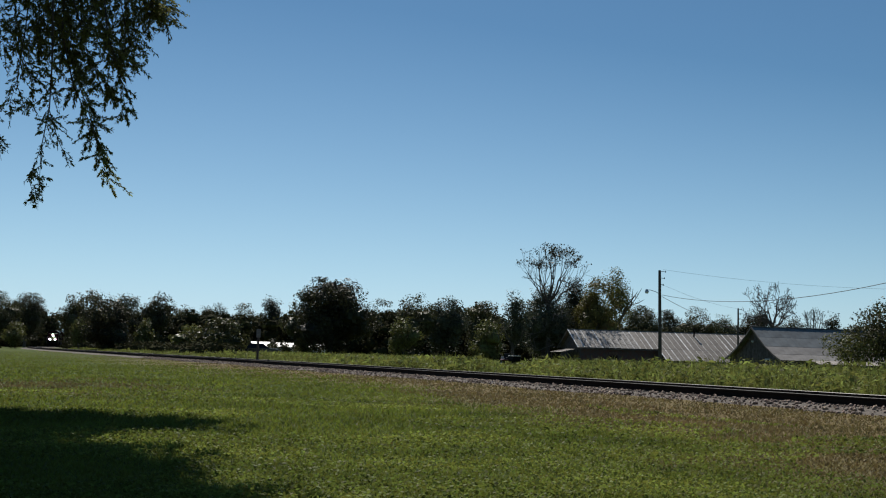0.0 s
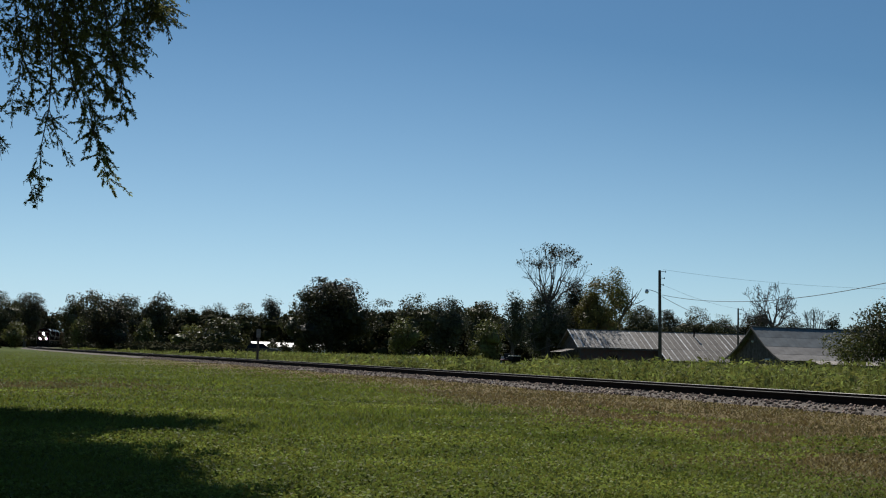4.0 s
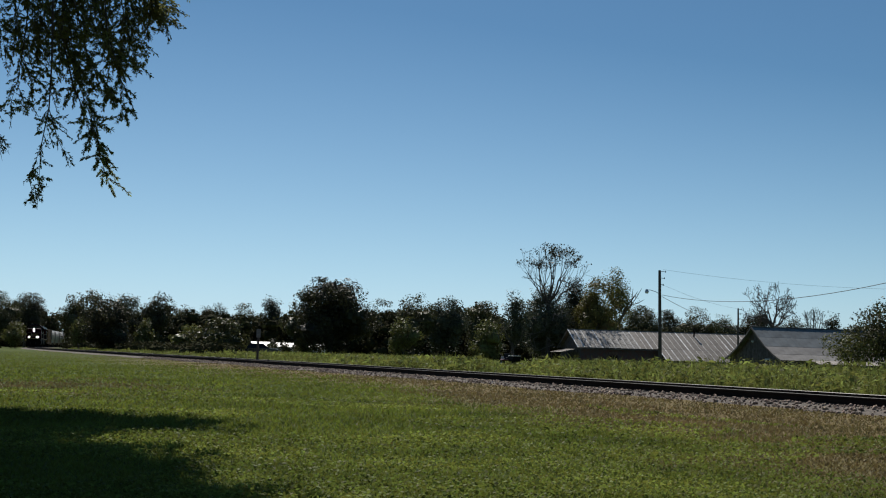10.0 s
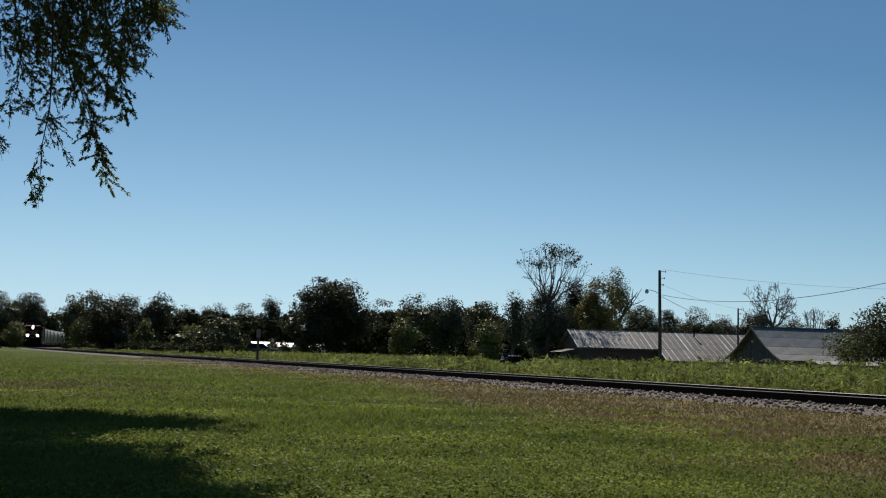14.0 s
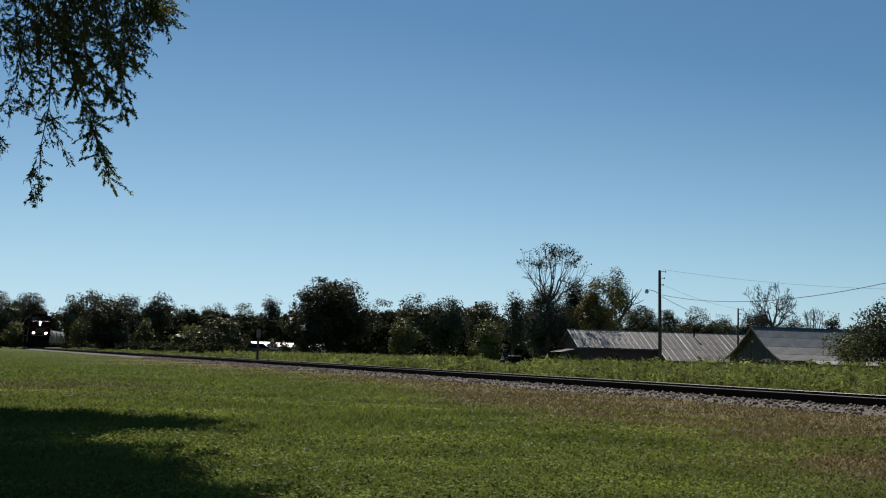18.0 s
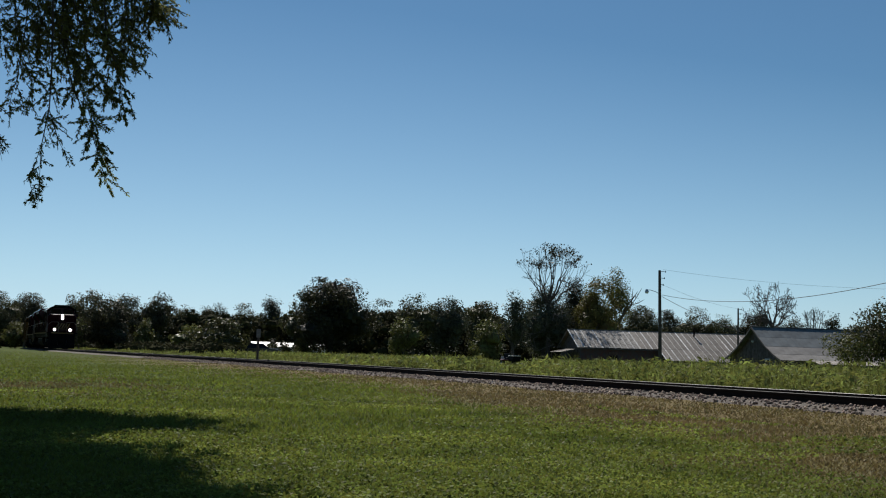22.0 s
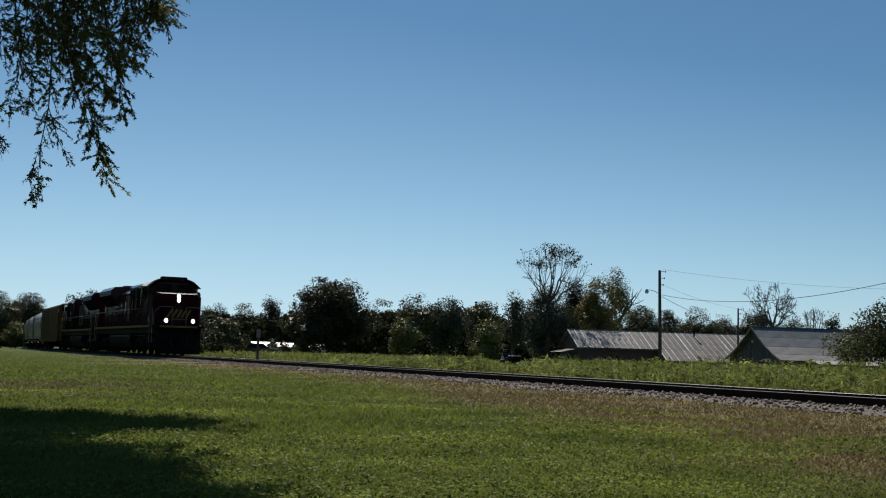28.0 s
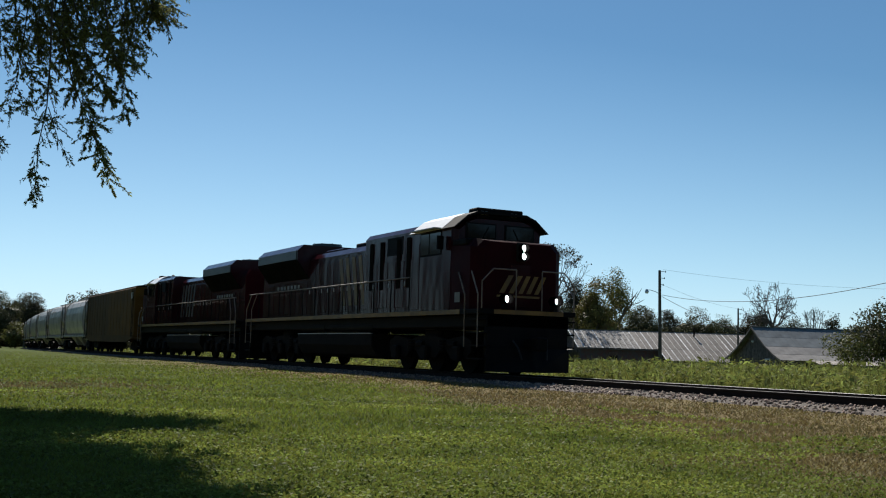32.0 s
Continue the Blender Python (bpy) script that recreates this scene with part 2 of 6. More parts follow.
def loft(rings, bm=None, close=True):
    """Joins closed rings of equally many points, with end faces."""
    bm = bm or bmesh.new()
    vs = [[bm.verts.new(p) for p in ring] for ring in rings]
    k = len(vs[0])
    for a, b in zip(vs, vs[1:]):
        for i in range(k):
            bm.faces.new((a[i], a[(i + 1) % k], b[(i + 1) % k], b[i]))
    if close:
        bm.faces.new(vs[0])
        bm.faces.new(vs[-1][::-1])
    return bm


def slab(profile, y0, y1, bm=None):
    """A profile of (x, z) points drawn out from y0 to y1."""
    return loft([[(x, y0, z) for x, z in profile], [(x, y1, z) for x, z in profile]], bm)


def hull_x(profile, x0, x1, bm=None):
    """A profile of (y, z) points drawn out from x0 to x1."""
    return loft([[(x0, y, z) for y, z in profile], [(x1, y, z) for y, z in profile]], bm)


def cards(name, verts, k):
    """A mesh of separate faces of k corners each from an array of their corners."""
    me = bpy.data.meshes.new(name)
    n = len(verts)
    me.vertices.add(n)
    me.vertices.foreach_set("co", np.asarray(verts, dtype=np.float32).ravel())
    me.loops.add(n)
    me.loops.foreach_set("vertex_index", np.arange(n, dtype=np.int32))
    me.polygons.add(n // k)
    me.polygons.foreach_set("loop_start", np.arange(0, n, k, dtype=np.int32))
    me.update(calc_edges=True)
    return me


def leaves(points, size, rng, long=1.8, droop=0.0, out=None, loose=0.45):
    """Corners of rhombic leaves round the points, with free tilt or facing more or less the way of out."""
    n = len(points)
    u = rng.normal(size=(n, 3))
    if out is None:
        u[:, 2] = u[:, 2] * 0.7 - droop
        u /= np.linalg.norm(u, axis=1)[:, None]
        v = np.cross(u, rng.normal(size=(n, 3)))
    else:
        face = out / (np.linalg.norm(out, axis=1)[:, None] + 1e-9) + rng.normal(size=(n, 3)) * loose
        face /= np.linalg.norm(face, axis=1)[:, None]
        u = np.cross(face, u)
        u /= np.linalg.norm(u, axis=1)[:, None] + 1e-9
        v = np.cross(face, u)
    s = (size * rng.uniform(0.6, 1.35, n))[:, None]
    a, b = u * s * 0.5, v * s * 0.5 / long
    return np.stack([points - a, points - a * 0.1 + b, points + a, points - a * 0.1 - b], axis=1).reshape(-1, 3)


def ball_quads(k):
    """Corners of the k x k quads on each of the six sides of a ball."""
    q = []
    for ax in range(3):
        for sgn in (-1, 1):
            for i in range(k):
                for j in range(k):
                    for a, b in ((i, j), (i + 1, j), (i + 1, j + 1), (i, j + 1)):
                        v = [0.0, 0.0, 0.0]
                        v[ax], v[(ax + 1) % 3], v[(ax + 2) % 3] = sgn, math.tan((2 * a / k - 1) * 0.7854), math.tan((2 * b / k - 1) * 0.7854)
                        q.append(v)
    q = np.array(q)
    return q / np.linalg.norm(q, axis=1)[:, None]


BALL_LOW, BALL_FINE = ball_quads(2), ball_quads(4)


def heart(c, radii, rng, ball):
    """The uneven close-leaved inside of a clump."""
    a, b = rng.normal(size=3), rng.normal(size=3)
    k = 1 + 0.17 * np.sin(ball @ a * 4 + rng.uniform(0, 6)) + 0.13 * np.sin(ball @ b * 8 + rng.uniform(0, 6))
    return np.asarray(c) + ball * k[:, None] * np.asarray(radii)


def puffs(x, y, z0, h, w, count, n, size, rng):
    """Leaves on the shells of rounded clumps that fill a crown of height h and width w above (x, y, z0)."""
    out = []
    for i in range(count):
        k = (i + 0.7) / count
        rb = w * rng.uniform(0.24, 0.40)
        a, q = rng.uniform(0, 6.2832), w * 0.5 * rng.uniform(0.2, 0.9) * (1.1 - 0.6 * k)
        c = np.array([x + q * math.cos(a), y + q * math.sin(a), z0 + max(h * k - rb * 0.75, rb * 0.5)])
        v = rng.normal(size=(n, 3))
        v /= np.linalg.norm(v, axis=1)[:, None]
        pts = c + v * rb * rng.uniform(0.55, 1.10, n)[:, None] * np.array([1, 1, 0.85])
        out.append(leaves(pts, size, rng, 1.35, out=v, loose=0.35))
        out.append(heart(c, (rb * 0.58, rb * 0.58, rb * 0.48), rng, BALL_LOW))
    return np.concatenate(out)


def limb(bm, p, d, length, r, depth, rng, tips, up=0.12, seg=6, wild=0.35, fork=3, thin=0.0):
    """A tapered limb of bent pieces that forks; collects the twig ends."""
    steps = 3 if depth else 2
    for i in range(steps):
        q = p + d * (length / steps)
        r1 = r * (0.86 if i < steps - 1 or depth else 0.5)
        rod(p, q, max(r, thin), max(r1, thin), seg, bm, caps=False)
        p, r = q, r1
        d = (d + Vector(rng.normal(size=3)) * wild * 0.5 + Vector((0, 0, up))).normalized()
        if depth == 0 or i == steps - 1:
            tips.append(np.array(p))
    if depth:
        for _ in range(fork):
            e = (d + Vector(rng.normal(size=3)) * wild * 1.6 + Vector((0, 0, up * 0.5))).normalized()
            limb(bm, p, e, length * rng.uniform(0.55, 0.8), r * 0.65, depth - 1, rng, tips, up, max(3, seg - 1), wild, fork, thin)


def tree(name, x, y, h, w, material, label, seed, base=0.12, leaf=0.27, fill=2.4, lobes=12, bark=BARK, shape=1.0, category="tree", group=""):
    """A tree with trunk, limbs and a crown of leaf clumps. base: the part of the height below the crown; shape: below 1 narrows the top."""
    rng = np.random.default_rng(seed)
    z0 = ground_z(x, y)
    t = thing(name, pose(x, y, z0 - 0.05), label, category, group)
    bm, tips = bmesh.new(), []
    th = h * (base + 0.18)
    rod((0, 0, -0.2), (0.05 * h * rng.normal() * 0.2, 0, th), 0.028 * h, 0.02 * h, 7, bm, caps=False)
    for k in range(4):
        a = rng.uniform(0, 6.28)
        limb(bm, Vector((0, 0, th * rng.uniform(0.6, 1))), Vector((math.cos(a) * 0.6, math.sin(a) * 0.6, 0.9)).normalized(), h * 0.24, 0.011 * h, 1, rng, tips)
    part("trunk", bm, bark, t)
    # clumps: big lobes in an uneven egg, then many small clumps on them
    zc0, zc1 = h * base, h
    cz, hz, hw = (zc0 + zc1) / 2, (zc1 - zc0) / 2, w / 2
    cl = []
    for i in range(lobes):
        v = rng.normal(size=3)
        v /= np.linalg.norm(v)
        r = rng.uniform(0.30, 0.64)
        taper = 1 - (1 - shape) * max(v[2], 0)
        cl.append((v[0] * hw * r * taper, v[1] * hw * r * taper, cz + v[2] * hz * r, rng.uniform(0.34, 0.54)))
    cl.append((0, 0, h - hz * 0.46, 0.46))
    n = int(1.5 * fill * (3.14 * hw * hz) / (leaf * leaf * 0.28))
    per = n // (len(cl) * 12)
    pts, outs = [], []
    for cx, cy, cc, cr in cl:
        for _ in range(12):
            v = rng.normal(size=3)
            v /= np.linalg.norm(v)
            rr = cr * rng.uniform(0.55, 1.05)
            c = np.array([cx + v[0] * rr * hw, cy + v[1] * rr * hw, cc + v[2] * rr * hz])
            s = rng.uniform(0.10, 0.2) * (hw + hz) * 0.62
            off = np.clip(rng.normal(size=(max(per, 3), 3)), -1.7, 1.7)
            off *= (0.75 + 0.45 * rng.uniform(size=(len(off), 1))) / (np.linalg.norm(off, axis=1)[:, None] * 0.5 + 0.5)
            away = (c - np.array([0, 0, cz])) / (hw + hz) * 1.2
            pts.append(c + off * s * np.array([0.84, 0.84, 0.68]))
            outs.append(off * 0.8 + away * 1.3)
    pts, outs = np.concatenate(pts), np.concatenate(outs)
    keep = (pts[:, 2] > 0.1) & (pts[:, 2] < h)
    leafage = [leaves(pts[keep], leaf, rng, 1.7, out=outs[keep])]
    if fill > 2.2:
        for cx, cy, cc, cr in cl:
            if cc > cz + 0.15 * hz:
                continue
            k = cr * 0.62
            leafage.append(heart((cx, cy, max(cc, hz * k * 0.8)), (hw * k, hw * k, hz * k * 0.9), rng, BALL_FINE))
    part("crown", cards("crown", np.concatenate(leafage), 4), material, t)
    return t

# ---- ground: one sheet to the horizon ----
def lawn_material():
    m = mat("mown_lawn_soil", (0.078, 0.096, 0.021), 0.95, spec=0.05, color2=(0.046, 0.066, 0.015), scale=0.7, fine=22, bump=0.8, spread=0.28)
    nt = m.node_tree
    n, ln = nt.nodes, nt.links
    b = n["Principled BSDF"]
    old = b.inputs["Base Color"].links[0].from_socket
    tc = n.new("ShaderNodeTexCoord")
    dot = n.new("ShaderNodeVectorMath")
    dot.operation = "DOT_PRODUCT"
    dot.inputs[1].default_value = (ACROSS[0], ACROSS[1], 0)
    ln.new(tc.outputs["Object"], dot.inputs[0])
    wob = n.new("ShaderNodeTexNoise")
    wob.inputs["Scale"].default_value, wob.inputs["Detail"].default_value = 0.35, 5.0
    ln.new(tc.outputs["Object"], wob.inputs["Vector"])
    sm = n.new("ShaderNodeMath")
    sm.operation = "MULTIPLY_ADD"
    sm.inputs[1].default_value = 5.0
    ln.new(wob.outputs["Fac"], sm.inputs[0])
    ln.new(dot.outputs["Value"], sm.inputs[2])
    band = n.new("ShaderNodeMapRange")
    band.inputs[1].default_value, band.inputs[2].default_value = DIST - 5.2, DIST - 0.2
    ln.new(sm.outputs[0], band.inputs[0])
    mx = n.new("ShaderNodeMix")
    mx.data_type = "RGBA"
    mx.inputs[7].default_value = (0.145, 0.112, 0.054, 1)
    back = n.new("ShaderNodeMapRange")
    back.inputs[1].default_value, back.inputs[2].default_value = DIST + 9.0, DIST + 6.0
    ln.new(sm.outputs[0], back.inputs[0])
    both = n.new("ShaderNodeMath")
    both.operation = "MULTIPLY"
    ln.new(band.outputs[0], both.inputs[0])
    ln.new(back.outputs[0], both.inputs[1])
    dot2 = n.new("ShaderNodeVectorMath")
    dot2.operation = "DOT_PRODUCT"
    dot2.inputs[1].default_value = (ACROSS[0] + 0.9, ACROSS[1], 0)
    ln.new(tc.outputs["Object"], dot2.inputs[0])
    sm2 = n.new("ShaderNodeMath")
    sm2.operation = "MULTIPLY_ADD"
    sm2.inputs[1].default_value = 7.0
    ln.new(wob.outputs["Fac"], sm2.inputs[0])
    ln.new(dot2.outputs["Value"], sm2.inputs[2])
    band2 = n.new("ShaderNodeMapRange")
    band2.inputs[1].default_value, band2.inputs[2].default_value = DIST - 6.5, DIST + 0.5
    ln.new(sm2.outputs[0], band2.inputs[0])
    most = n.new("ShaderNodeMath")
    most.operation = "MAXIMUM"
    ln.new(band.outputs[0], most.inputs[0])
    ln.new(band2.outputs[0], most.inputs[1])
    dot3 = n.new("ShaderNodeVectorMath")
    dot3.operation = "DOT_PRODUCT"
    dot3.inputs[1].default_value = (ALONG[0], ALONG[1], 0)
    ln.new(tc.outputs["Object"], dot3.inputs[0])
    ends = n.new("ShaderNodeMapRange")
    ends.inputs[1].default_value, ends.inputs[2].default_value = -75.0, -50.0
    ln.new(dot3.outputs["Value"], ends.inputs[0])
    both2 = n.new("ShaderNodeMath")
    both2.operation = "MULTIPLY"
    ln.new(most.outputs[0], both2.inputs[0])
    ln.new(ends.outputs[0], both2.inputs[1])
    ln.new(both2.outputs[0], both.inputs[0])
    ln.new(both.outputs[0], mx.inputs[0])
    ln.new(old, mx.inputs[6])
    ln.new(mx.outputs[2], b.inputs["Base Color"])
    return m


def spaced(lo, hi, k):
    """Grid lines, dense near the viewer and wide far off."""
    t = np.linspace(math.asinh(lo / k), math.asinh(hi / k), 150)
    return np.sinh(t) * k


def make_ground():
    xs, ys = spaced(-3000, 3000, 6.0), spaced(-3000, 3000, 6.0)
    v = [(x, y, ground_z(x, y)) for y in ys for x in xs]
    k = len(xs)
    f = [(j * k + i, j * k + i + 1, (j + 1) * k + i + 1, (j + 1) * k + i) for j in range(len(ys) - 1) for i in range(k - 1)]
    me = bpy.data.meshes.new("ground")
    me.from_pydata(v, [], f)
    ob = part("ground", me, lawn_material(), smooth=True)
    tagged(ob, "mown green lawn with brown dry patches beside the railway", "ground", kind="structure")


make_ground()


# ---- the railway ----
def make_railway():
    stops = list(np.arange(-640, -60, 6.0)) + list(np.arange(-60, 36, 4.0))
    bed = bmesh.new()
    rings = []
    for s in stops:
        p, d = track(s)
        n = np.array([-d[1], d[0]])
        z = RAIL_Z + drop(abs(s))
        ring = []
        for w, dz in ((-2.3, -0.36), (-1.75, -0.25), (-1.3, -0.165), (1.3, -0.165), (1.8, -0.23), (2.9, -0.36), (2.9, -0.7), (-2.6, -0.7)):
            q = p + n * w
            ring.append((q[0], q[1], z + dz))
        rings.append(ring)
    loft(rings, bed)
    tagged(part("ballast_bed", bed, BALLAST), "low bed of grey crushed stone under the rails", "ballast", kind="structure")
    line = thing("railway_track", pose(0, 0, 0), "single railway line with rusty rails on timber ties", "railway", kind="structure")
    for w in (-0.755, 0.755):
        for name, prof, m in (("rail", ((-0.075, -0.17), (0.075, -0.17), (0.07, -0.15), (0.012, -0.135), (0.012, -0.045), (0.036, -0.035), (0.036, -0.006),
                                        (-0.036, -0.006), (-0.036, -0.035), (-0.012, -0.045), (-0.012, -0.135), (-0.07, -0.15)), RAIL_RUST),
                              ("rail_head", ((-0.034, -0.006), (0.034, -0.006), (0.028, 0.0), (-0.028, 0.0)), RAIL_HEAD)):
            bm = bmesh.new()
            rings = []
            for s in stops:
                p, d = track(s)
                n = np.array([-d[1], d[0]])
                rings.append([(*(p + n * (w + a)), RAIL_Z + drop(abs(s)) + b) for a, b in prof])
            loft(rings, bm)
            part(name, bm, RAIL_DIMMED if name == "rail_head" and w < 0 else m, line, ("brown rail head darkened in colour to lose its shine" if w < 0 else "shiny worn rail head") if name == "rail_head" else "")
    tie = box(-0.115, 0.115, -1.3, 1.3, -0.30, -0.155, 0.012)
    me = bpy.data.meshes.new("tie")
    tie.to_mesh(me)
    tie.free()
    for i in range(180):
        ob = part("tie", me, TIE_WOOD, line)
        ob.matrix_basis = track_pose(-62 + i * 0.53) @ pose(0, random.uniform(-0.05, 0.05), random.uniform(-0.012, 0.006), 0, 0, random.uniform(-1, 1))
    # loose stones of the near shoulder and between the rails
    rng = np.random.default_rng(5)
    ico = bmesh.new()
    bmesh.ops.create_icosphere(ico, subdivisions=1, radius=1.0)
    base = np.array([v.co[:] for v in ico.verts])
    tri = np.array([[v.index for v in f.verts] for f in ico.faces])
    ico.free()
    out = []
    for i in range(10500):
        s = 22 - 90 * rng.uniform() ** 1.5
        w = rng.uniform(-2.05, -0.85) if rng.uniform() < 0.9 else rng.uniform(-0.6, 0.6)
        p, d = track(s)
        q = p + np.array([-d[1], d[0]]) * w
        dz = -0.165 if abs(w) < 1.3 else -0.165 - (abs(w) - 1.3) * 0.145
        r = rng.uniform(0.014, 0.040)
        sh = base * r * rng.uniform(0.5, 1.3, 3) * rng.uniform(0.5, 1.4, (12, 1))
        a = rng.uniform(0, 6.28)
        ca, sa = math.cos(a), math.sin(a)
        sh = sh @ np.array([[ca, sa, 0], [-sa, ca, 0], [0, 0, 1]])
        out.append(sh[tri].reshape(-1, 3) + (q[0], q[1], RAIL_Z + drop(abs(s)) + dz + r * 0.25))
    me = cards("ballast_stones", np.concatenate(out), 3)
    bm = bmesh.new()
    bm.from_mesh(me)
    bmesh.ops.remove_doubles(bm, verts=bm.verts, dist=0.0008)
    bm.to_mesh(me)
    bm.free()
    tagged(part("ballast_stones", me, STONE), "loose pale grey ballast stones along the rails", "ballast", kind="stuff")


make_railway()


# ---- grass of the lawn and weeds of the field ----
GRASS = leafy("grass_blade", (0.160, 0.190, 0.032), (0.116, 0.142, 0.024), trans=0.45, spread=0.30, scale=0.5, rough=0.7)
CLOVER = leafy("clover_leaf", (0.225, 0.252, 0.052), (0.075, 0.100, 0.022), trans=0.4, spread=0.42, scale=0.5, rough=0.6)
GRASS_DRY = leafy("dry_grass_blade", (0.200, 0.152, 0.062), (0.150, 0.122, 0.050), trans=0.3, spread=0.25, scale=0.5, rough=0.75)

CLOVER.node_tree.nodes["Principled BSDF"].inputs["Specular IOR Level"].default_value = 0.06


def blades(name, spots, height, width, rng, lean=0.6):
    """Bent triangular blades at the given ground points."""
    n = len(spots)
    a = rng.uniform(0, 2 * np.pi, n)
    side = np.stack([np.cos(a), np.sin(a), np.zeros(n)], 1) * (width * rng.uniform(0.6, 1.4, n))[:, None]
    h = height * rng.uniform(0.5, 1.4, n)
    b = rng.uniform(0, 2 * np.pi, n)
    tip = np.stack([np.cos(b) * h * lean * rng.uniform(0, 1.2, n), np.sin(b) * h * lean * rng.uniform(0, 1.2, n), h], 1)
    return np.stack([spots - side, spots + side, spots + tip], axis=1).reshape(-1, 3)


def make_lawn():
    rng = np.random.default_rng(21)
    n = 330000
    r = 5.2 * (120.0 / 5.2) ** rng.uniform(0, 1, n) ** 1.15
    az = rng.uniform(-0.46, 0.46, n)
    x, y = r * np.sin(az), r * np.cos(az)
    w = x * ACROSS[0] + y * ACROSS[1] - DIST
    s = x * ALONG[0] + y * ALONG[1]
    bend = np.where(s < S_CURVE, (S_CURVE - s) ** 2 / (2 * R_CURVE), 0)
    keep = w - bend < -1.95
    x, y, r, w = x[keep], y[keep], r[keep], (w - bend)[keep]
    patch = np.array([noise.noise((a * 0.28, b * 0.28, 7.0)) + 0.5 * noise.noise((a * 0.9, b * 0.9, 2.0)) for a, b in zip(x, y)])
    z = np.array([ground_z(a, b) for a, b in zip(x, y)])
    dryness = np.clip((w + 9.4 + 0.9 * np.clip(x, -3, 8)) / 5.2, 0, 1.1) * 0.95 + patch * 0.6
    strip = np.exp(-((y - 23.0 - 0.1 * x) / 3.2) ** 2) * np.clip((-3 - x) / 4, 0, 1) * 0.85
    dry = dryness + strip > rng.uniform(0.22, 0.86, len(x))
    spots = np.stack([x, y, z], 1)
    size = np.clip(r / 9.0, 0.8, 4.0)
    for name, sel, m, label in (("lawn_grass", ~dry, GRASS, "short mown green grass of the lawn"), ("dry_grass", dry, GRASS_DRY, "short brown dry grass beside the railway")):
        q = spots[sel]
        hgt = 0.030 * np.clip(size[sel], 0.9, 1.4) * np.where(dry[sel], 0.8, 1.0)
        tagged(part(name, cards(name, blades(name, q, hgt, 0.0045 * size[sel] * 1.5, rng, 1.5), 3), m), label, "grass", kind="stuff")
    # broad clover leaves between the blades
    k = 80000
    r = 5.2 * (21.0 / 5.2) ** rng.uniform(0, 1, k)
    az = rng.uniform(-0.46, 0.46, k)
    x, y = r * np.sin(az), r * np.cos(az)
    keep = (x * ACROSS[0] + y * ACROSS[1] - DIST < -5.0) & np.array([noise.noise((a * 0.35, b * 0.35, 4.0)) > -0.1 for a, b in zip(x, y)])
    x, y = x[keep], y[keep]
    pts = np.stack([x, y, np.array([ground_z(a, b) for a, b in zip(x, y)]) + rng.uniform(0.015, 0.05, len(x))], 1)
    tagged(part("lawn_clover", cards("lawn_clover", leaves(pts, 0.034 * np.clip(np.hypot(x, y) / 11.0, 0.8, 1.2), rng, 1.5, out=np.tile((0.0, 0.25, 1.0), (len(x), 1)), loose=0.55), 4), CLOVER), "broad-leaved clover and weeds in the lawn", "weeds", kind="stuff")


def make_weeds():
    rng = np.random.default_rng(33)
    stems, foliage, grass = [], [], []
    n = 17000
    s = 40 - 190 * rng.uniform(0, 1, n) ** 1.35
    w = 3.2 + 62 * rng.uniform(0, 1, n) ** 2.0
    for a, b in zip(s, w):
        p, d = track(a)
        q = p + np.array([-d[1], d[0]]) * b
        x, y = q
        r = math.hypot(x, y)
        if r > (135 if x / y > -0.20 else 165) or y < 5 or abs(x / y) > 0.55:
            continue
        near = min(1.0, (b - 2.6) / 3.0)
        h = (0.32 + (0.42 + 0.10 * min(1, max(0, (a + 25) / 30))) * near + 0.16 * noise.noise((x * 0.3, y * 0.3, 1))) * rng.uniform(0.6, 1.35)
        h *= 1.0 - 0.35 * min(1.0, max(0.0, (-a - 20) / 40))
        if 0.040 < x / y < 0.085 and r > 38:
            h *= 0.62
        z = ground_z(x, y)
        k = 26 if r < 40 else 14
        t = rng.uniform(0.05, 1, k)
        c = np.stack([x + rng.normal(0, 0.10 + 0.04 * r / 30, k), y + rng.normal(0, 0.10, k), z + h * t], 1)
        foliage.append(leaves(c, 0.165 * (1 if r < 40 else 1.45), rng, 4.4, droop=-0.2))
        g = np.stack([x + rng.normal(0, 0.16, 9), y + rng.normal(0, 0.16, 9), np.full(9, z)], 1)
        grass.append(blades("g", g, np.full(9, h * 0.92), np.full(9, 0.015 * max(1, r / 30)), rng, 0.6))
    tagged(part("weed_leaves", cards("weed_leaves", np.concatenate(foliage), 4), LEAF_WEED), "tall leafy green weeds beyond the railway", "weeds", kind="stuff")
    tagged(part("tall_grass", cards("tall_grass", np.concatenate(grass), 3), LEAF_WEED), "tall rank grass beyond the railway", "grass", kind="stuff")


make_lawn()
make_weeds()

# ---- trees and shrubs ----
tree("tree", -86.6, 213.1, 11.2, 12.4, LEAF_MID, "leafy green tree at the far edge of the lawn", 11)
tree("shrub", -68.8, 177.1, 4.7, 4.6, LEAF_OLIVE, "low olive-green shrub beside the railway", 12, base=0.0, leaf=0.3, category="shrub")
tree("tree", -97.7, 257.0, 14.8, 9.4, LEAF_DARK, "dark pointed tree behind the railway", 13, shape=0.45, base=0.05)
tree("tree", -100.7, 239.7, 10.4, 13.2, LEAF_DARK, "dark green tree at the far edge of the lawn", 14)
tree("tree", -51.0, 156.9, 9.0, 7.7, LEAF_MID, "broad green tree behind the railway", 15, base=0.06)
tree("shrub", -43.9, 133.0, 4.3, 3.0, LEAF_OLIVE, "olive-green shrub behind the railway", 16, base=0.0, leaf=0.28, category="shrub")
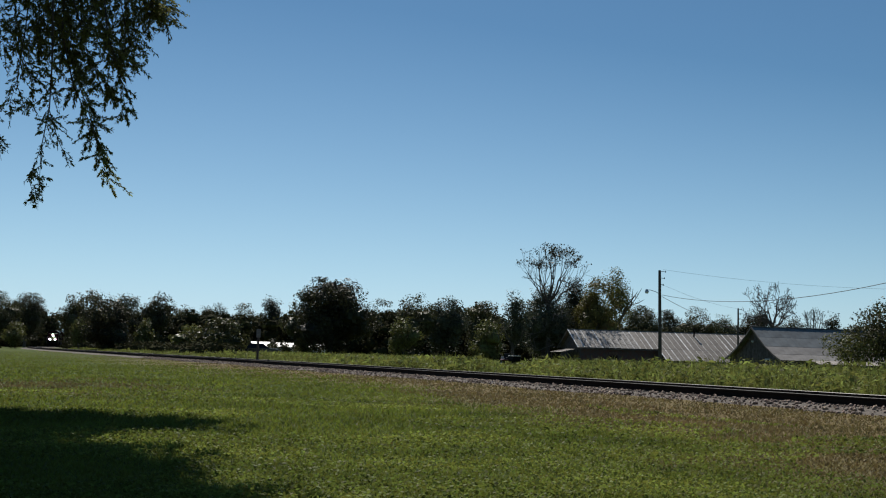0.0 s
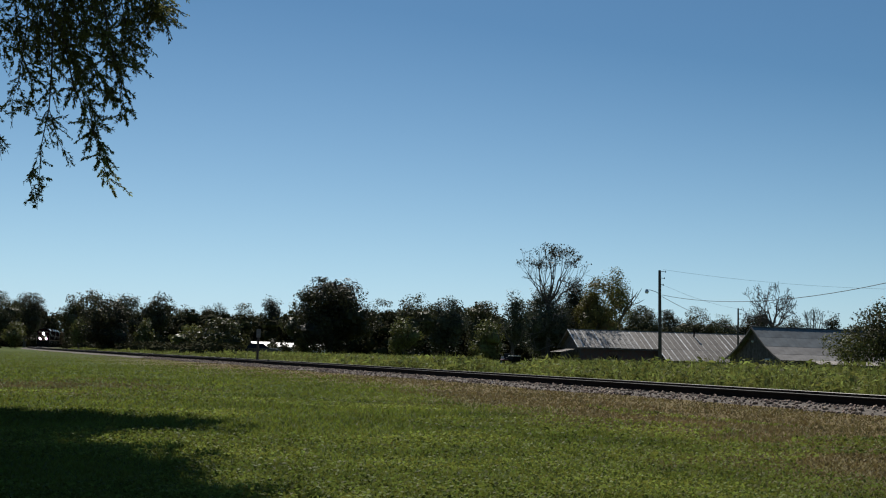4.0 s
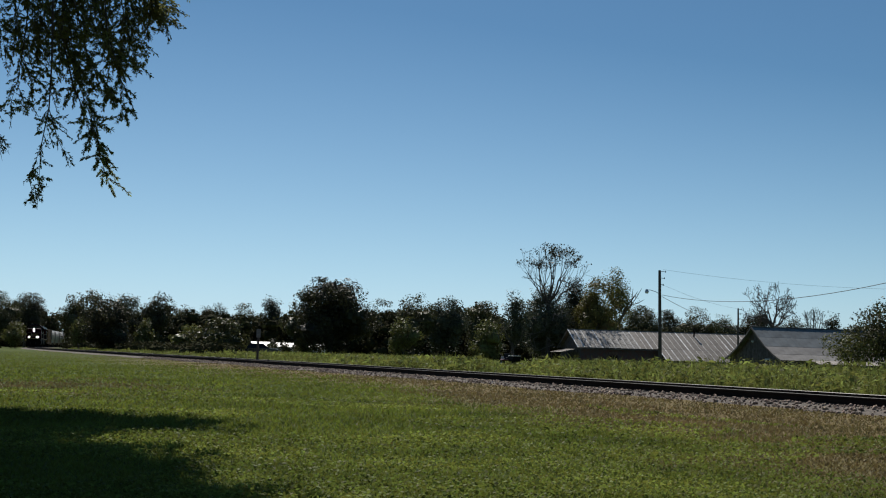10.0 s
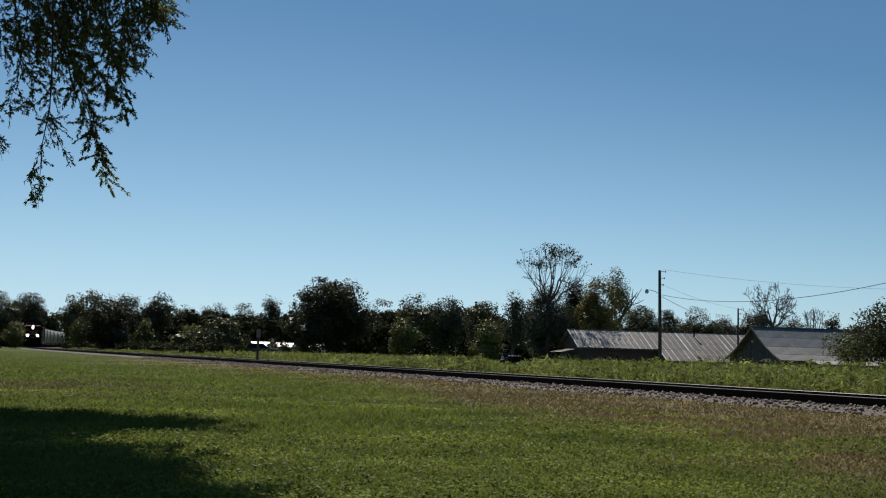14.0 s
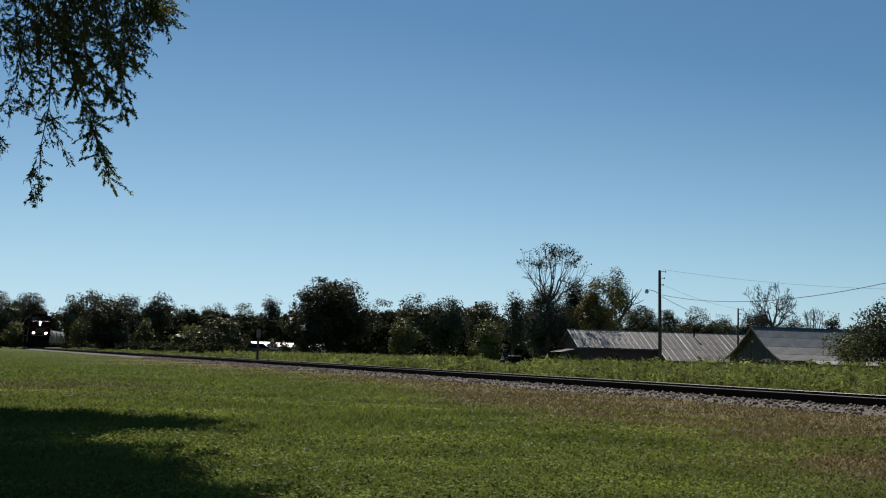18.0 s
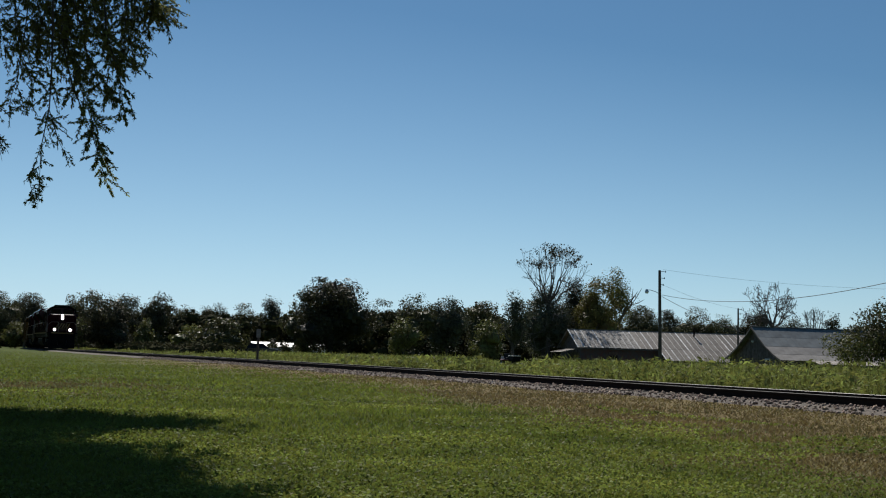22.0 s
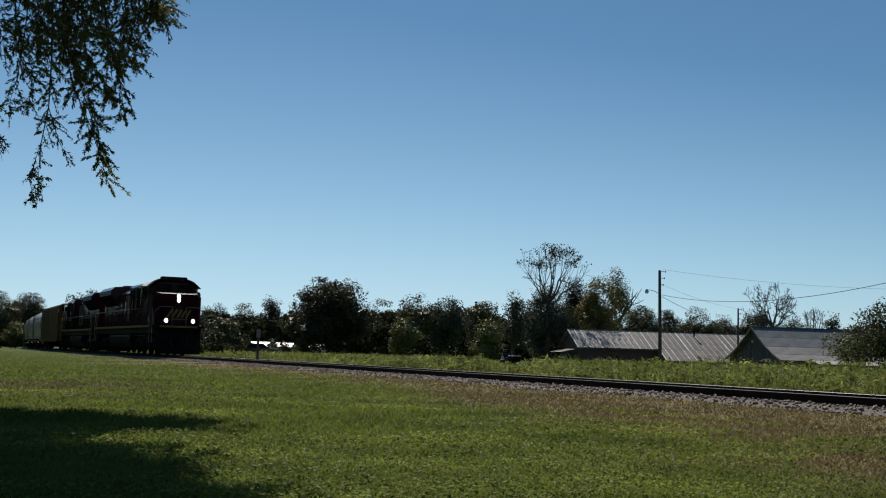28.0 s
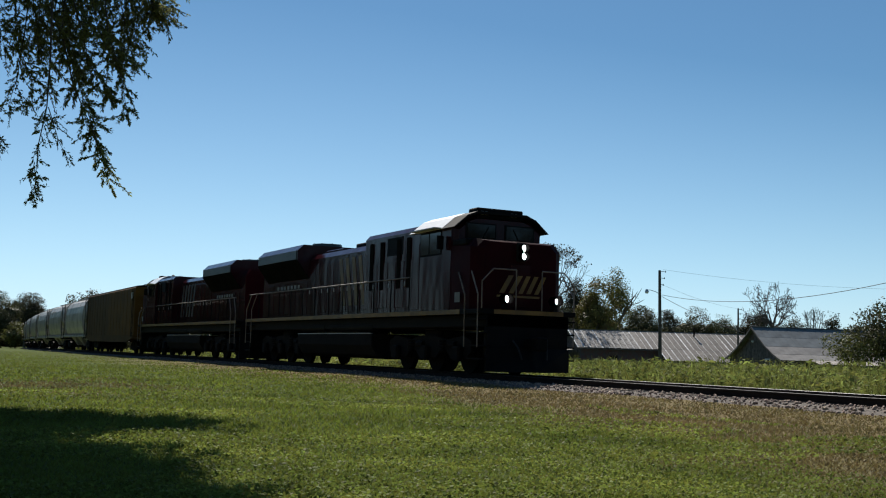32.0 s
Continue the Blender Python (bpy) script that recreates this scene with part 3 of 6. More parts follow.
tree("tree", -36.3, 119.6, 5.9, 7.3, LEAF_DARK, "dense dark tree with boughs to the ground", 17, base=0.0, fill=4.5)
tree("tree", -51.1, 177.8, 9.7, 8.2, LEAF_GREY, "thin grey-green tree behind the railway", 18, fill=1.8)
tree("shrub", -35.3, 130.3, 4.4, 3.0, LEAF_OLIVE, "olive-green shrub behind the railway", 19, base=0.0, leaf=0.28, category="shrub")
tree("tree", -40.2, 154.9, 9.1, 5.3, LEAF_DARK, "tall dark tree with a narrow crown", 20, base=0.04, shape=0.7)
tree("tree", -54.6, 233.7, 10.3, 9.1, LEAF_MID, "green tree of the far row", 21)
tree("tree", -48.6, 235.0, 10.8, 11.4, LEAF_DARK, "dark green tree of the far row", 22)
tree("shrub", -26.3, 115.0, 3.4, 4.9, LEAF_OLIVE, "olive-green shrub beside the railway", 23, base=0.0, leaf=0.28, category="shrub")
tree("shrub", -22.0, 109.8, 3.9, 6.9, LEAF_MID, "broad green shrub beside the railway", 24, base=0.0, leaf=0.28, fill=4, category="shrub")
tree("tree", -36.8, 206.7, 9.7, 8.6, LEAF_MID, "green tree behind the white trailer", 25)
tree("tree", -29.0, 187.8, 10.5, 5.3, LEAF_DARK, "dark rounded tree behind the white trailer", 26, shape=0.7, base=0.05)
tree("tree", -16.0, 127.0, 7.6, 6.6, LEAF_MID, "green tree with low boughs", 27, base=0.1)
tree("tree", -12.3, 123.4, 9.2, 11.1, LEAF_DARK, "large dark broad-crowned tree", 28, base=0.06, fill=4.5, lobes=14)
tree("tree", -10.6, 189.7, 10.9, 8.2, LEAF_MID, "green tree of the middle row", 29, base=0.05)
tree("tree", -3.8, 150.0, 9.8, 7.0, LEAF_MID, "green tree with a ragged top", 30, base=0.0, shape=0.7)
tree("shrub", -4.6, 134.9, 5.4, 4.3, LEAF_OLIVE, "olive-green shrub at the field edge", 31, base=0.0, leaf=0.28, category="shrub")
tree("tree", 0.8, 155.0, 9.6, 7.8, LEAF_GREY, "grey-green tree with a loose crown", 32, base=0.0, shape=0.6, fill=2.6)
tree("tree", 6.3, 164.9, 9.2, 7.7, LEAF_MID, "green tree of the middle row", 33, base=0.03)
tree("shrub", 5.7, 129.9, 5.4, 5.4, LEAF_OLIVE, "olive-green shrub at the field edge", 34, base=0.0, leaf=0.28, category="shrub")
tree("tree", 9.3, 139.7, 9.8, 4.6, LEAF_GREY, "thin grey-green tree at the field edge", 35, base=0.04, fill=2.0, shape=0.6)
tree("tree", 15.2, 161.3, 11.9, 9.0, LEAF_GREY, "grey-green tree behind the bare tree", 36, base=0.0, fill=2.8)
tree("tree", 20.3, 166.8, 13.3, 6.9, LEAF_DARK, "dark tree behind the long shed", 37, base=0.0)
tree("tree", 23.1, 158.3, 13.0, 9.1, LEAF_YELLOW, "yellowing autumn tree behind the long shed", 38, base=0.0, fill=3.6, shape=0.75)
tree("tree", 26.6, 165.9, 15.7, 5.5, LEAF_OLIVE, "tall olive-green tree with a sparse top", 39, base=0.25, fill=1.5)
tree("tree", 45.1, 245.9, 13.3, 11.1, LEAF_MID, "green tree of the far row behind the sheds", 40)
tree("tree", 53.0, 254.5, 12.9, 10.9, LEAF_DARK, "dark tree of the far row behind the sheds", 41)
tree("tree", 54.5, 233.7, 12.8, 10.6, LEAF_MID, "green tree of the far row behind the sheds", 42)
tree("tree", 65.1, 251.7, 12.1, 9.9, LEAF_MID, "green tree of the far row behind the sheds", 43)
tree("tree", 60.5, 211.5, 11.7, 8.1, LEAF_DARK, "dark rounded tree behind the barn", 44)
tree("tree", 76.9, 237.9, 11.4, 11.1, LEAF_MID, "green tree of the far row behind the sheds", 45)
tree("tree", 67.6, 188.2, 10.5, 4.0, LEAF_DARK, "small dark pointed tree behind the barn", 46, shape=0.6)
tree("shrub", -19.1, 124.5, 1.6, 2.7, LEAF_MID, "low green shrub in front of the white trailer", 47, base=0.0, leaf=0.2, category="shrub")
tree("shrub", -15.7, 127.0, 1.8, 3.2, LEAF_OLIVE, "low olive shrub in front of the white trailer", 48, base=0.0, leaf=0.2, fill=1.6, category="shrub")
for i, (x, y, h, w) in enumerate(((-18.2, 128.0, 1.9, 2.2), (-16.6, 129.5, 2.0, 2.4), (-14.4, 128.6, 2.1, 2.2), (-20.1, 131.0, 2.3, 1.9))):
    tree("shrub", x, y, h, w, LEAF_DARK, "low dark thin-leaved shrub before the white trailer", 150 + i, base=0.0, leaf=0.19, fill=2.1, lobes=7, category="shrub")
tree("shrub", 33.6, 89.9, 3.7, 5.2, LEAF_OLIVE, "olive-green bush in front of the barn", 49, base=0.05, leaf=0.20, fill=1.7, category="shrub")
tree("tree", 36.9, 90.8, 6.6, 6.9, LEAF_MID, "green tree beside the barn", 50, base=0.0, leaf=0.21, fill=2.1, shape=0.7)


def bare_tree(x, y, h, spread, label, seed, tufts=0, depth=4, wild=0.26, up=0.14, stout=1.0, crown=LEAF_MID, bole=0.22, reach=0.29, bark=BARK, boughs=5, low=0, high=0.35):
    """A tree with open grey limbs and few leaves; low: dead side boughs on the bole; high: the part of the height above which tufts grow."""
    rng = np.random.default_rng(seed)
    t = thing("bare_tree", pose(x, y, ground_z(x, y) - 0.05), label, "tree")
    bm, tips = bmesh.new(), []
    rod((0, 0, -0.2), (0.1, 0, h * bole), 0.02 * h, 0.015 * h, 8, bm, caps=False)
    for k in range(boughs):
        a = k * 6.2832 / boughs + rng.uniform(-0.3, 0.3)
        wide = spread * rng.uniform(0.55, 1.25)
        d = Vector((math.cos(a) * wide, math.sin(a) * wide, 1.0)).normalized()
        limb(bm, Vector((0.1, 0, h * rng.uniform(bole - 0.08, bole))), d, h * reach, 0.0115 * stout * h, depth - 1, rng, tips, up=up, wild=wild, thin=0.02)
    top = max(p[2] for p in tips)
    k = (h - h * bole) / max(top - h * bole, 0.1)
    for v in bm.verts:
        if v.co.z > h * bole:
            v.co.z = h * bole + (v.co.z - h * bole) * k
    tips = [np.array([p[0], p[1], h * bole + (p[2] - h * bole) * k]) for p in tips]
    part("trunk", bm, bark, t)
    if low:
        for i in range(low):
            bm, spare = bmesh.new(), []
            a = rng.uniform(0, 6.2832)
            d = Vector((math.cos(a), math.sin(a), rng.uniform(-0.15, 0.35))).normalized()
            limb(bm, Vector((0.05, 0, h * rng.uniform(0.12, bole * 0.95))), d, h * rng.uniform(0.09, 0.16), 0.06, 2, rng, spare, up=rng.uniform(-0.05, 0.12), wild=0.45, thin=0.028, fork=2)
            part("dead_bough", bm, BARK_GREY, t, "pale leafless side bough")
    if tufts:
        tall = [p for p in tips if p[2] > h * high]
        pts = np.concatenate([p + rng.normal(size=(int(rng.integers(3, tufts)), 3)) * 0.20 for p in tall if rng.uniform() < 0.6])
        part("crown", cards("crown", leaves(pts, 0.26, rng), 4), crown, t, "few small leaf tufts at the twig ends")
    return t


bare_tree(15.6, 159.2, 17.8, 1.0, "tall half-bare tree with leaf tufts at its twig ends", 3, tufts=9, crown=LEAF_DARK, bole=0.52, reach=0.165, boughs=9, wild=0.27, up=0.09, stout=0.8, low=16, high=0.80)
bare_tree(47.8, 157.7, 12.8, 1.05, "bare grey tree behind the barn", 8, wild=0.46, up=0.02, depth=5, stout=0.9, bole=0.52, reach=0.13, boughs=9)
bare_tree(64.7, 189.3, 11.0, 0.5, "small bare tree behind the barn", 9, depth=4, bole=0.4, reach=0.2)


def make_woods():
    """Far woods all round the horizon."""
    rng = np.random.default_rng(77)
    out = []
    for i in range(720):
        seen = i < 400
        a = rng.uniform(-0.52, 0.52) if seen else rng.uniform(0.52, 5.763)
        r = rng.uniform(330, 500)
        x, y = r * math.sin(a), r * math.cos(a)
        w, s = side_of_track(x, y)
        if abs(w) < 8 and y > 0 and s > -640:
            continue
        h = 12.8 + 3.5 * noise.noise((a * 14, 0, 0)) + rng.uniform(-1.5, 1.5)
        out.append(puffs(x, y, -1.6, h, rng.uniform(7, 10), 6 if seen else 4, 28 if seen else 8, 1.15 if seen else 1.9, rng))
    for i in range(26):
        a = rng.uniform(-0.41, -0.335)
        r = rng.uniform(405, 470)
        x, y = r * math.sin(a), r * math.cos(a)
        if abs(side_of_track(x, y)[0]) > 7:
            out.append(puffs(x, y, -1.6, rng.uniform(11.5, 14.5), 8.5, 8, 60, 0.8, rng))
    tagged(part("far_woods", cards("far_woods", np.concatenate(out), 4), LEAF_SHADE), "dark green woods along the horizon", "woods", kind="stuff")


make_woods()


def make_thicket():
    """Undergrowth that closes the foot of the tree rows beyond the railway and the field."""
    rng = np.random.default_rng(78)
    low, tall = [], []
    for i in range(640):
        a = rng.uniform(-0.47, 0.14)
        r = rng.uniform(170, 215) if a > -0.24 else rng.uniform(185, 240) - 150 * max(0, a + 0.36)
        x, y = r * math.sin(a), r * math.cos(a)
        w, s = side_of_track(x, y)
        if abs(w) < 7 or (w < 0 and a > -0.375):
            continue
        h = 6.8 + (1.3 if a > -0.1 else 0.0) + 2.4 * noise.noise((a * 22, 1, 0)) + rng.uniform(-0.8, 0.8)
        low.append(puffs(x, y, ground_z(x, y), h, 4.4, 4, 34, 0.58, rng))
    for i in range(300):
        a = rng.uniform(0.10, 0.46)
        r = rng.uniform(235, 290)
        x, y = r * math.sin(a), r * math.cos(a)
        h = 8.2 + 2.0 * noise.noise((a * 25, 5, 0)) + rng.uniform(-0.8, 0.8)
        tall.append(puffs(x, y, ground_z(x, y), h, 5.2, 4, 40, 0.62, rng))
    for i in range(190):
        s = rng.uniform(-185, -78)
        p, d = track(s)
        q = p + np.array([-d[1], d[0]]) * rng.uniform(5.2, 12.0)
        if q[0] / q[1] > -0.195:
            continue
        h = (1.2 + 0.8 * noise.noise((s * 0.09, 2, 0))) * min(1.0, (-s - 60) / 40)
        low.append(puffs(q[0], q[1], ground_z(*q), h, 2.6, 4, 60, 0.26, rng))
    for i in range(190):
        a, r = rng.uniform(-0.46, -0.28), rng.uniform(300, 420)
        x, y = r * math.sin(a), r * math.cos(a)
        if abs(side_of_track(x, y)[0]) < 6:
            continue
        low.append(puffs(x, y, ground_z(x, y), rng.uniform(6.5, 9), 5.5, 4, 30, 0.85, rng))
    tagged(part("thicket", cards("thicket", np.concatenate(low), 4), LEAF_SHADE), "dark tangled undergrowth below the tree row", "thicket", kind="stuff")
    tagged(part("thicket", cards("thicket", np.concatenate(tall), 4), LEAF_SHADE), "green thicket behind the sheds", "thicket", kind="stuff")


make_thicket()


def make_reflected_woods():
    """Unseen woods added beside the yard to darken the train's reflections, with a gap."""
    rng = np.random.default_rng(79)
    out = []
    for i in range(1000):
        a = rng.choice([rng.uniform(-1.9, -0.79), rng.uniform(-0.685, -0.45), rng.uniform(-0.80, -0.74)], p=[0.56, 0.42, 0.02]) if i < 700 else rng.uniform(1.15, 2.6)
        r = (95 + 90 * max(0, (a + 0.9) / 0.45) if a < 0 else 75) * rng.uniform(1, 1.2)
        x, y = r * math.sin(a), r * math.cos(a)
        h = 14.5 + 3.5 * noise.noise((a * 12, 9, 0)) + rng.uniform(-1, 1)
        c = np.stack([rng.normal(0, 1.8, 70) + x, rng.normal(0, 1.8, 70) + y, ground_z(x, y) + h * rng.uniform(0, 1, 70) ** 0.85], 1)
        out.append(leaves(c, 1.15, rng, 1.3))
    tagged(part("side_woods", cards("side_woods", np.concatenate(out), 4), LEAF_DARK), "unseen dark green woods added for the train's reflections", "woods", kind="stuff")


make_reflected_woods()


# ---- unseen trees added left of and behind the viewer, for the train's reflections ----
for i, (x, y, h, w) in enumerate(((-34, 19, 12, 12), (-30, 6, 11, 10), (-26, -10, 12, 12), (-8, -24, 13, 13), (10, -22, 12, 12), (24, -14, 12, 12),
                                  (36, -24, 14, 14), (52, -6, 13, 14), (-48, 10, 14, 14), (46, -34, 14, 14), (-44, 79, 13, 12), (-58, 106, 13, 13), (62, 6, 13, 14))):
    tree("tree", x, y, h, w, LEAF_DARK if i % 2 else LEAF_MID, "unseen broad leafy tree added for the train's reflections", 100 + i, base=0.03, leaf=0.6, fill=2.3, lobes=12)


bare_tree(-60.0, 76.5, 13.0, 0.4, "unseen thin half-bare tree added for the train's reflections", 15, tufts=9, depth=4, stout=1.4)
bare_tree(-54.0, 70.5, 12.0, 0.35, "unseen thin half-bare tree added for the train's reflections", 16, tufts=7, depth=4, stout=1.4)
bare_tree(-75.0, 101.0, 13.0, 0.4, "unseen thin half-bare tree added for the train's reflections", 17, tufts=7, depth=3)


# ---- sheds, barn and the other things beyond the field ----
def corrugated(parent, u0, u1, v0, z0, v1, z1, m, width=0.9, seed=1, seams=False):
    """Roof of overlapping ribbed metal sheets, laid side by side along u from the ridge (v0, z0) to the eave (v1, z1)."""
    n = max(1, round((u1 - u0) / width))
    wd = (u1 - u0) / n
    L = math.hypot(v1 - v0, z1 - z0)
    prof = []
    for k in range(6):
        a, b = k / 6, (k + 0.62) / 6
        prof += [(a * wd * 1.03, 0.0), ((a + 0.25 / 6) * wd * 1.03, 0.03 if k == 0 and seams else 0.012), (b * wd * 1.03, 0.0)]
    prof.append((wd * 1.02, 0.0))
    bm = bmesh.new()
    top = [(bm.verts.new((x, 0, z)), bm.verts.new((x, L, z))) for x, z in prof]
    low = [(bm.verts.new((x, 0, z - 0.015)), bm.verts.new((x, L, z - 0.015))) for x, z in prof]
    for a, b in zip(top, top[1:]):
        bm.faces.new((a[0], b[0], b[1], a[1]))
    for a, b in zip(low, low[1:]):
        bm.faces.new((a[1], b[1], b[0], a[0]))
    for k in (0, 1):
        for (a, b), (c, d) in zip(zip(top, top[1:]), zip(low, low[1:])):
            bm.faces.new((a[k], c[k], d[k], b[k]))
    me = shared("roof_sheet", bm)
    seam = shared("seam", box(-0.08, 0.08, 0, L, 0.0, 0.06, 0.012)) if seams else None
    slope = math.atan2(z1 - z0, v1 - v0)
    rng = random.Random(seed)
    for i in range(n):
        ob = part("roof_sheet", me, m, parent)
        ob.matrix_basis = Matrix.Translation((u0 + i * wd, v0, z0 + 0.02 + rng.uniform(0, 0.02))) @ Matrix.Rotation(slope, 4, "X") @ pose(0, rng.uniform(-0.03, 0.03), 0, rng.uniform(-0.06, 0.06), 0, 0)
        if seams:
            sm = part("seam", seam, TIN_SEAM, parent)
            sm.matrix_basis = Matrix.Translation((u0 + i * wd, v0, z0 + 0.04)) @ Matrix.Rotation(slope, 4, "X")


def shared(name, bm):
    me = bpy.data.meshes.new(name)
    bmesh.ops.recalc_face_normals(bm, faces=bm.faces)
    bm.to_mesh(me)
    bm.free()
    return me


def frame_at(x, y, ux, uy):
    """Pose with its x axis along (ux, uy); its y axis points away from the viewer's side."""
    return pose(x, y, ground_z(x, y), 0, 0, math.degrees(math.atan2(uy, ux)))


def boards(parent, name, u, v0, v1, tops, m, width=0.28):
    """A gable wall of upright boards across v at u; tops gives the height at v."""
    n = round((v1 - v0) / width)
    rng = random.Random(4)
    for i in range(n):
        a, b = v0 + (v1 - v0) * i / n, v0 + (v1 - v0) * (i + 1) / n - 0.015
        dz = rng.uniform(0, 0.012)
        part(name, loft([[(u - 0.03 - dz, a, -0.3), (u - 0.03 - dz, b, -0.3), (u - 0.03 - dz, b, tops(b)), (u - 0.03 - dz, a, tops(a))],
                         [(u + 0.01, a, -0.3), (u + 0.01, b, -0.3), (u + 0.01, b, tops(b)), (u + 0.01, a, tops(a))]]), m, parent)


def long_shed():
    t = thing("long_shed", frame_at(17.7, 149.0, 0.985, 0.17), "long low shed with weathered boards and a ribbed tin roof", "shed")
    zr, ze, hw, L = 4.75, 2.30, 5.0, 26.5
    part("wall", box(0.1, L, -hw + 0.5, -hw + 0.62, -0.3, ze + 0.2), PLANK_RED, t)
    part("wall", box(0.1, L, hw - 0.62, hw - 0.5, -0.3, ze + 0.2), PLANK_RED, t)
    boards(t, "gable_board", 0.1, -hw + 0.5, hw - 0.5, lambda v: zr - 0.15 - abs(v) * (zr - ze) / hw, PLANK)
    boards(t, "gable_board", L - 0.1, -hw + 0.5, hw - 0.5, lambda v: zr - 0.15 - abs(v) * (zr - ze) / hw, PLANK, 0.6)
    corrugated(t, -0.4, 8.2, 0, zr, -hw, ze, TIN_SHADOWED, 0.86, 1, True)
    corrugated(t, 8.2, L + 0.3, 0, zr, -hw, ze, TIN, 0.86, 2, True)
    corrugated(t, -0.4, L + 0.3, 0, zr, hw, ze, TIN_RUST, 1.8, 3)
    corrugated(t, 10.8, L - 3.0, -hw + 0.02, ze, -hw - 3.0, ze - 1.47, TIN, 0.86, 4, True)
    part("lean_to_wall", box(10.9, L - 3.1, -hw - 2.85, -hw - 2.75, -0.3, 0.80), PLANK, t)
    part("eave_board", box(-0.35, 10.8, -hw - 0.02, -hw + 0.03, ze - 0.2, ze - 0.03), PLANK, t)
    part("barge_board", loft([[(-0.45, 0, zr - 0.02), (-0.38, 0, zr - 0.02), (-0.38, 0, zr - 0.2), (-0.45, 0, zr - 0.2)],
                              [(-0.45, -hw, ze - 0.02), (-0.38, -hw, ze - 0.02), (-0.38, -hw, ze - 0.2), (-0.45, -hw, ze - 0.2)]]), PLANK, t)
    part("barge_board", loft([[(-0.45, 0, zr - 0.02), (-0.38, 0, zr - 0.02), (-0.38, 0, zr - 0.2), (-0.45, 0, zr - 0.2)],
                              [(-0.45, hw, ze - 0.02), (-0.38, hw, ze - 0.02), (-0.38, hw, ze - 0.2), (-0.45, hw, ze - 0.2)]]), TIN, t)
    part("ridge_cap", slab([(-0.4, zr + 0.01), (L + 0.3, zr + 0.01), (L + 0.3, zr + 0.06), (-0.4, zr + 0.06)], -0.14, 0.14), TIN_RUST, t)
    porch = part("porch_roof", loft([[(-0.4, -3.6, 2.05), (-0.4, 1.5, 2.05), (-0.4, 1.5, 2.09), (-0.4, -3.6, 2.09)], [(-2.4, -3.6, 1.62), (-2.4, 1.5, 1.62), (-2.4, 1.5, 1.66), (-2.4, -3.6, 1.66)]]), TIN, t, "small pale tin porch roof")
    for v in (-3.4, 1.3):
        part("post", box(-2.3, -2.2, v - 0.05, v + 0.05, -0.3, 1.6), PLANK, porch)
    fl = part("flue_pipe", pipe([(17.3, -1.2, 4.1), (17.3, -1.2, 5.25)], 0.11, 10), GRIME, t, "dark sheet-metal flue pipe")
    part("cowl", rod((17.3, -1.2, 5.25), (17.3, -1.2, 5.5), 0.2, 0.05, 10), GRIME, fl)
    part("side_window", box(4.0, 5.2, -hw + 0.46, -hw + 0.49, 0.9, 1.8), GLASS, t)


def barn():
    t = thing("barn", frame_at(32.7, 113.4, 0.985, 0.17), "old board barn with a flared grey-blue metal roof", "barn")
    L = 15.0
    steps = ((0.0, 4.50), (1.6, 3.42), (3.2, 2.48), (4.8, 1.72), (6.5, 1.12))

    def tops(v):
        v = abs(v)
        for (a, za), (b, zb) in zip(steps, steps[1:]):
            if v <= b:
                return za + (zb - za) * (v - a) / (b - a) - 0.12
        return 0.9
    boards(t, "gable_board", 0.0, -6.2, 6.2, tops, PLANK, 0.26)
    boards(t, "gable_board", L, -6.2, 6.2, tops, PLANK, 0.7)
    for sy in (-1, 1):
        part("wall", box(0.1, L, sy * 6.2 - 0.06, sy * 6.2 + 0.06, -0.3, 1.1), PLANK, t)
        for (a, za), (b, zb) in zip(steps, steps[1:]):
            corrugated(t, -0.5, L + 0.4, sy * a, za, sy * b * 1.01, zb, TIN_BLUE if a < 3.0 else TIN_PALE, 3.9, 7)
        for (a, za), (b, zb) in zip(steps, steps[1:]):
            part("barge_board", loft([[(-0.56, sy * a, za + 0.05), (-0.5, sy * a, za + 0.05), (-0.5, sy * a, za - 0.14), (-0.56, sy * a, za - 0.14)],
                                      [(-0.56, sy * b, zb + 0.05), (-0.5, sy * b, zb + 0.05), (-0.5, sy * b, zb - 0.14), (-0.56, sy * b, zb - 0.14)]]), TIN, t)
    part("ridge_cap", slab([(-0.5, 4.53), (L + 0.4, 4.53), (L + 0.4, 4.58), (-0.5, 4.58)], -0.16, 0.16), TIN_RUST, t)
    corrugated(t, 2.6, 9.5, -6.5, 1.16, -8.2, 0.82, TIN_RUST, 0.9, 9)
    part("fascia", box(2.6, 9.5, -8.22, -8.17, 0.60, 0.80), PLANK, t)
    for u in (2.8, 6.0, 9.3):
        part("post", box(u - 0.05, u + 0.05, -8.15, -8.05, -0.4, 0.8), PLANK, t)
    d = part("door_frame", box(-0.09, -0.03, -3.35, -2.2, -0.2, 1.28, 0.01), WHITE, t, "white painted door frame")
    part("door_leaf", box(-0.12, -0.09, -3.22, -2.33, -0.2, 1.15, 0.01), PLANK_RED, d)
    part("gable_lamp", rod((-0.25, 0.35, 3.02), (-0.05, 0.35, 3.02), 0.12, 0.10, 10), WHITE, t, "small white gable lamp")


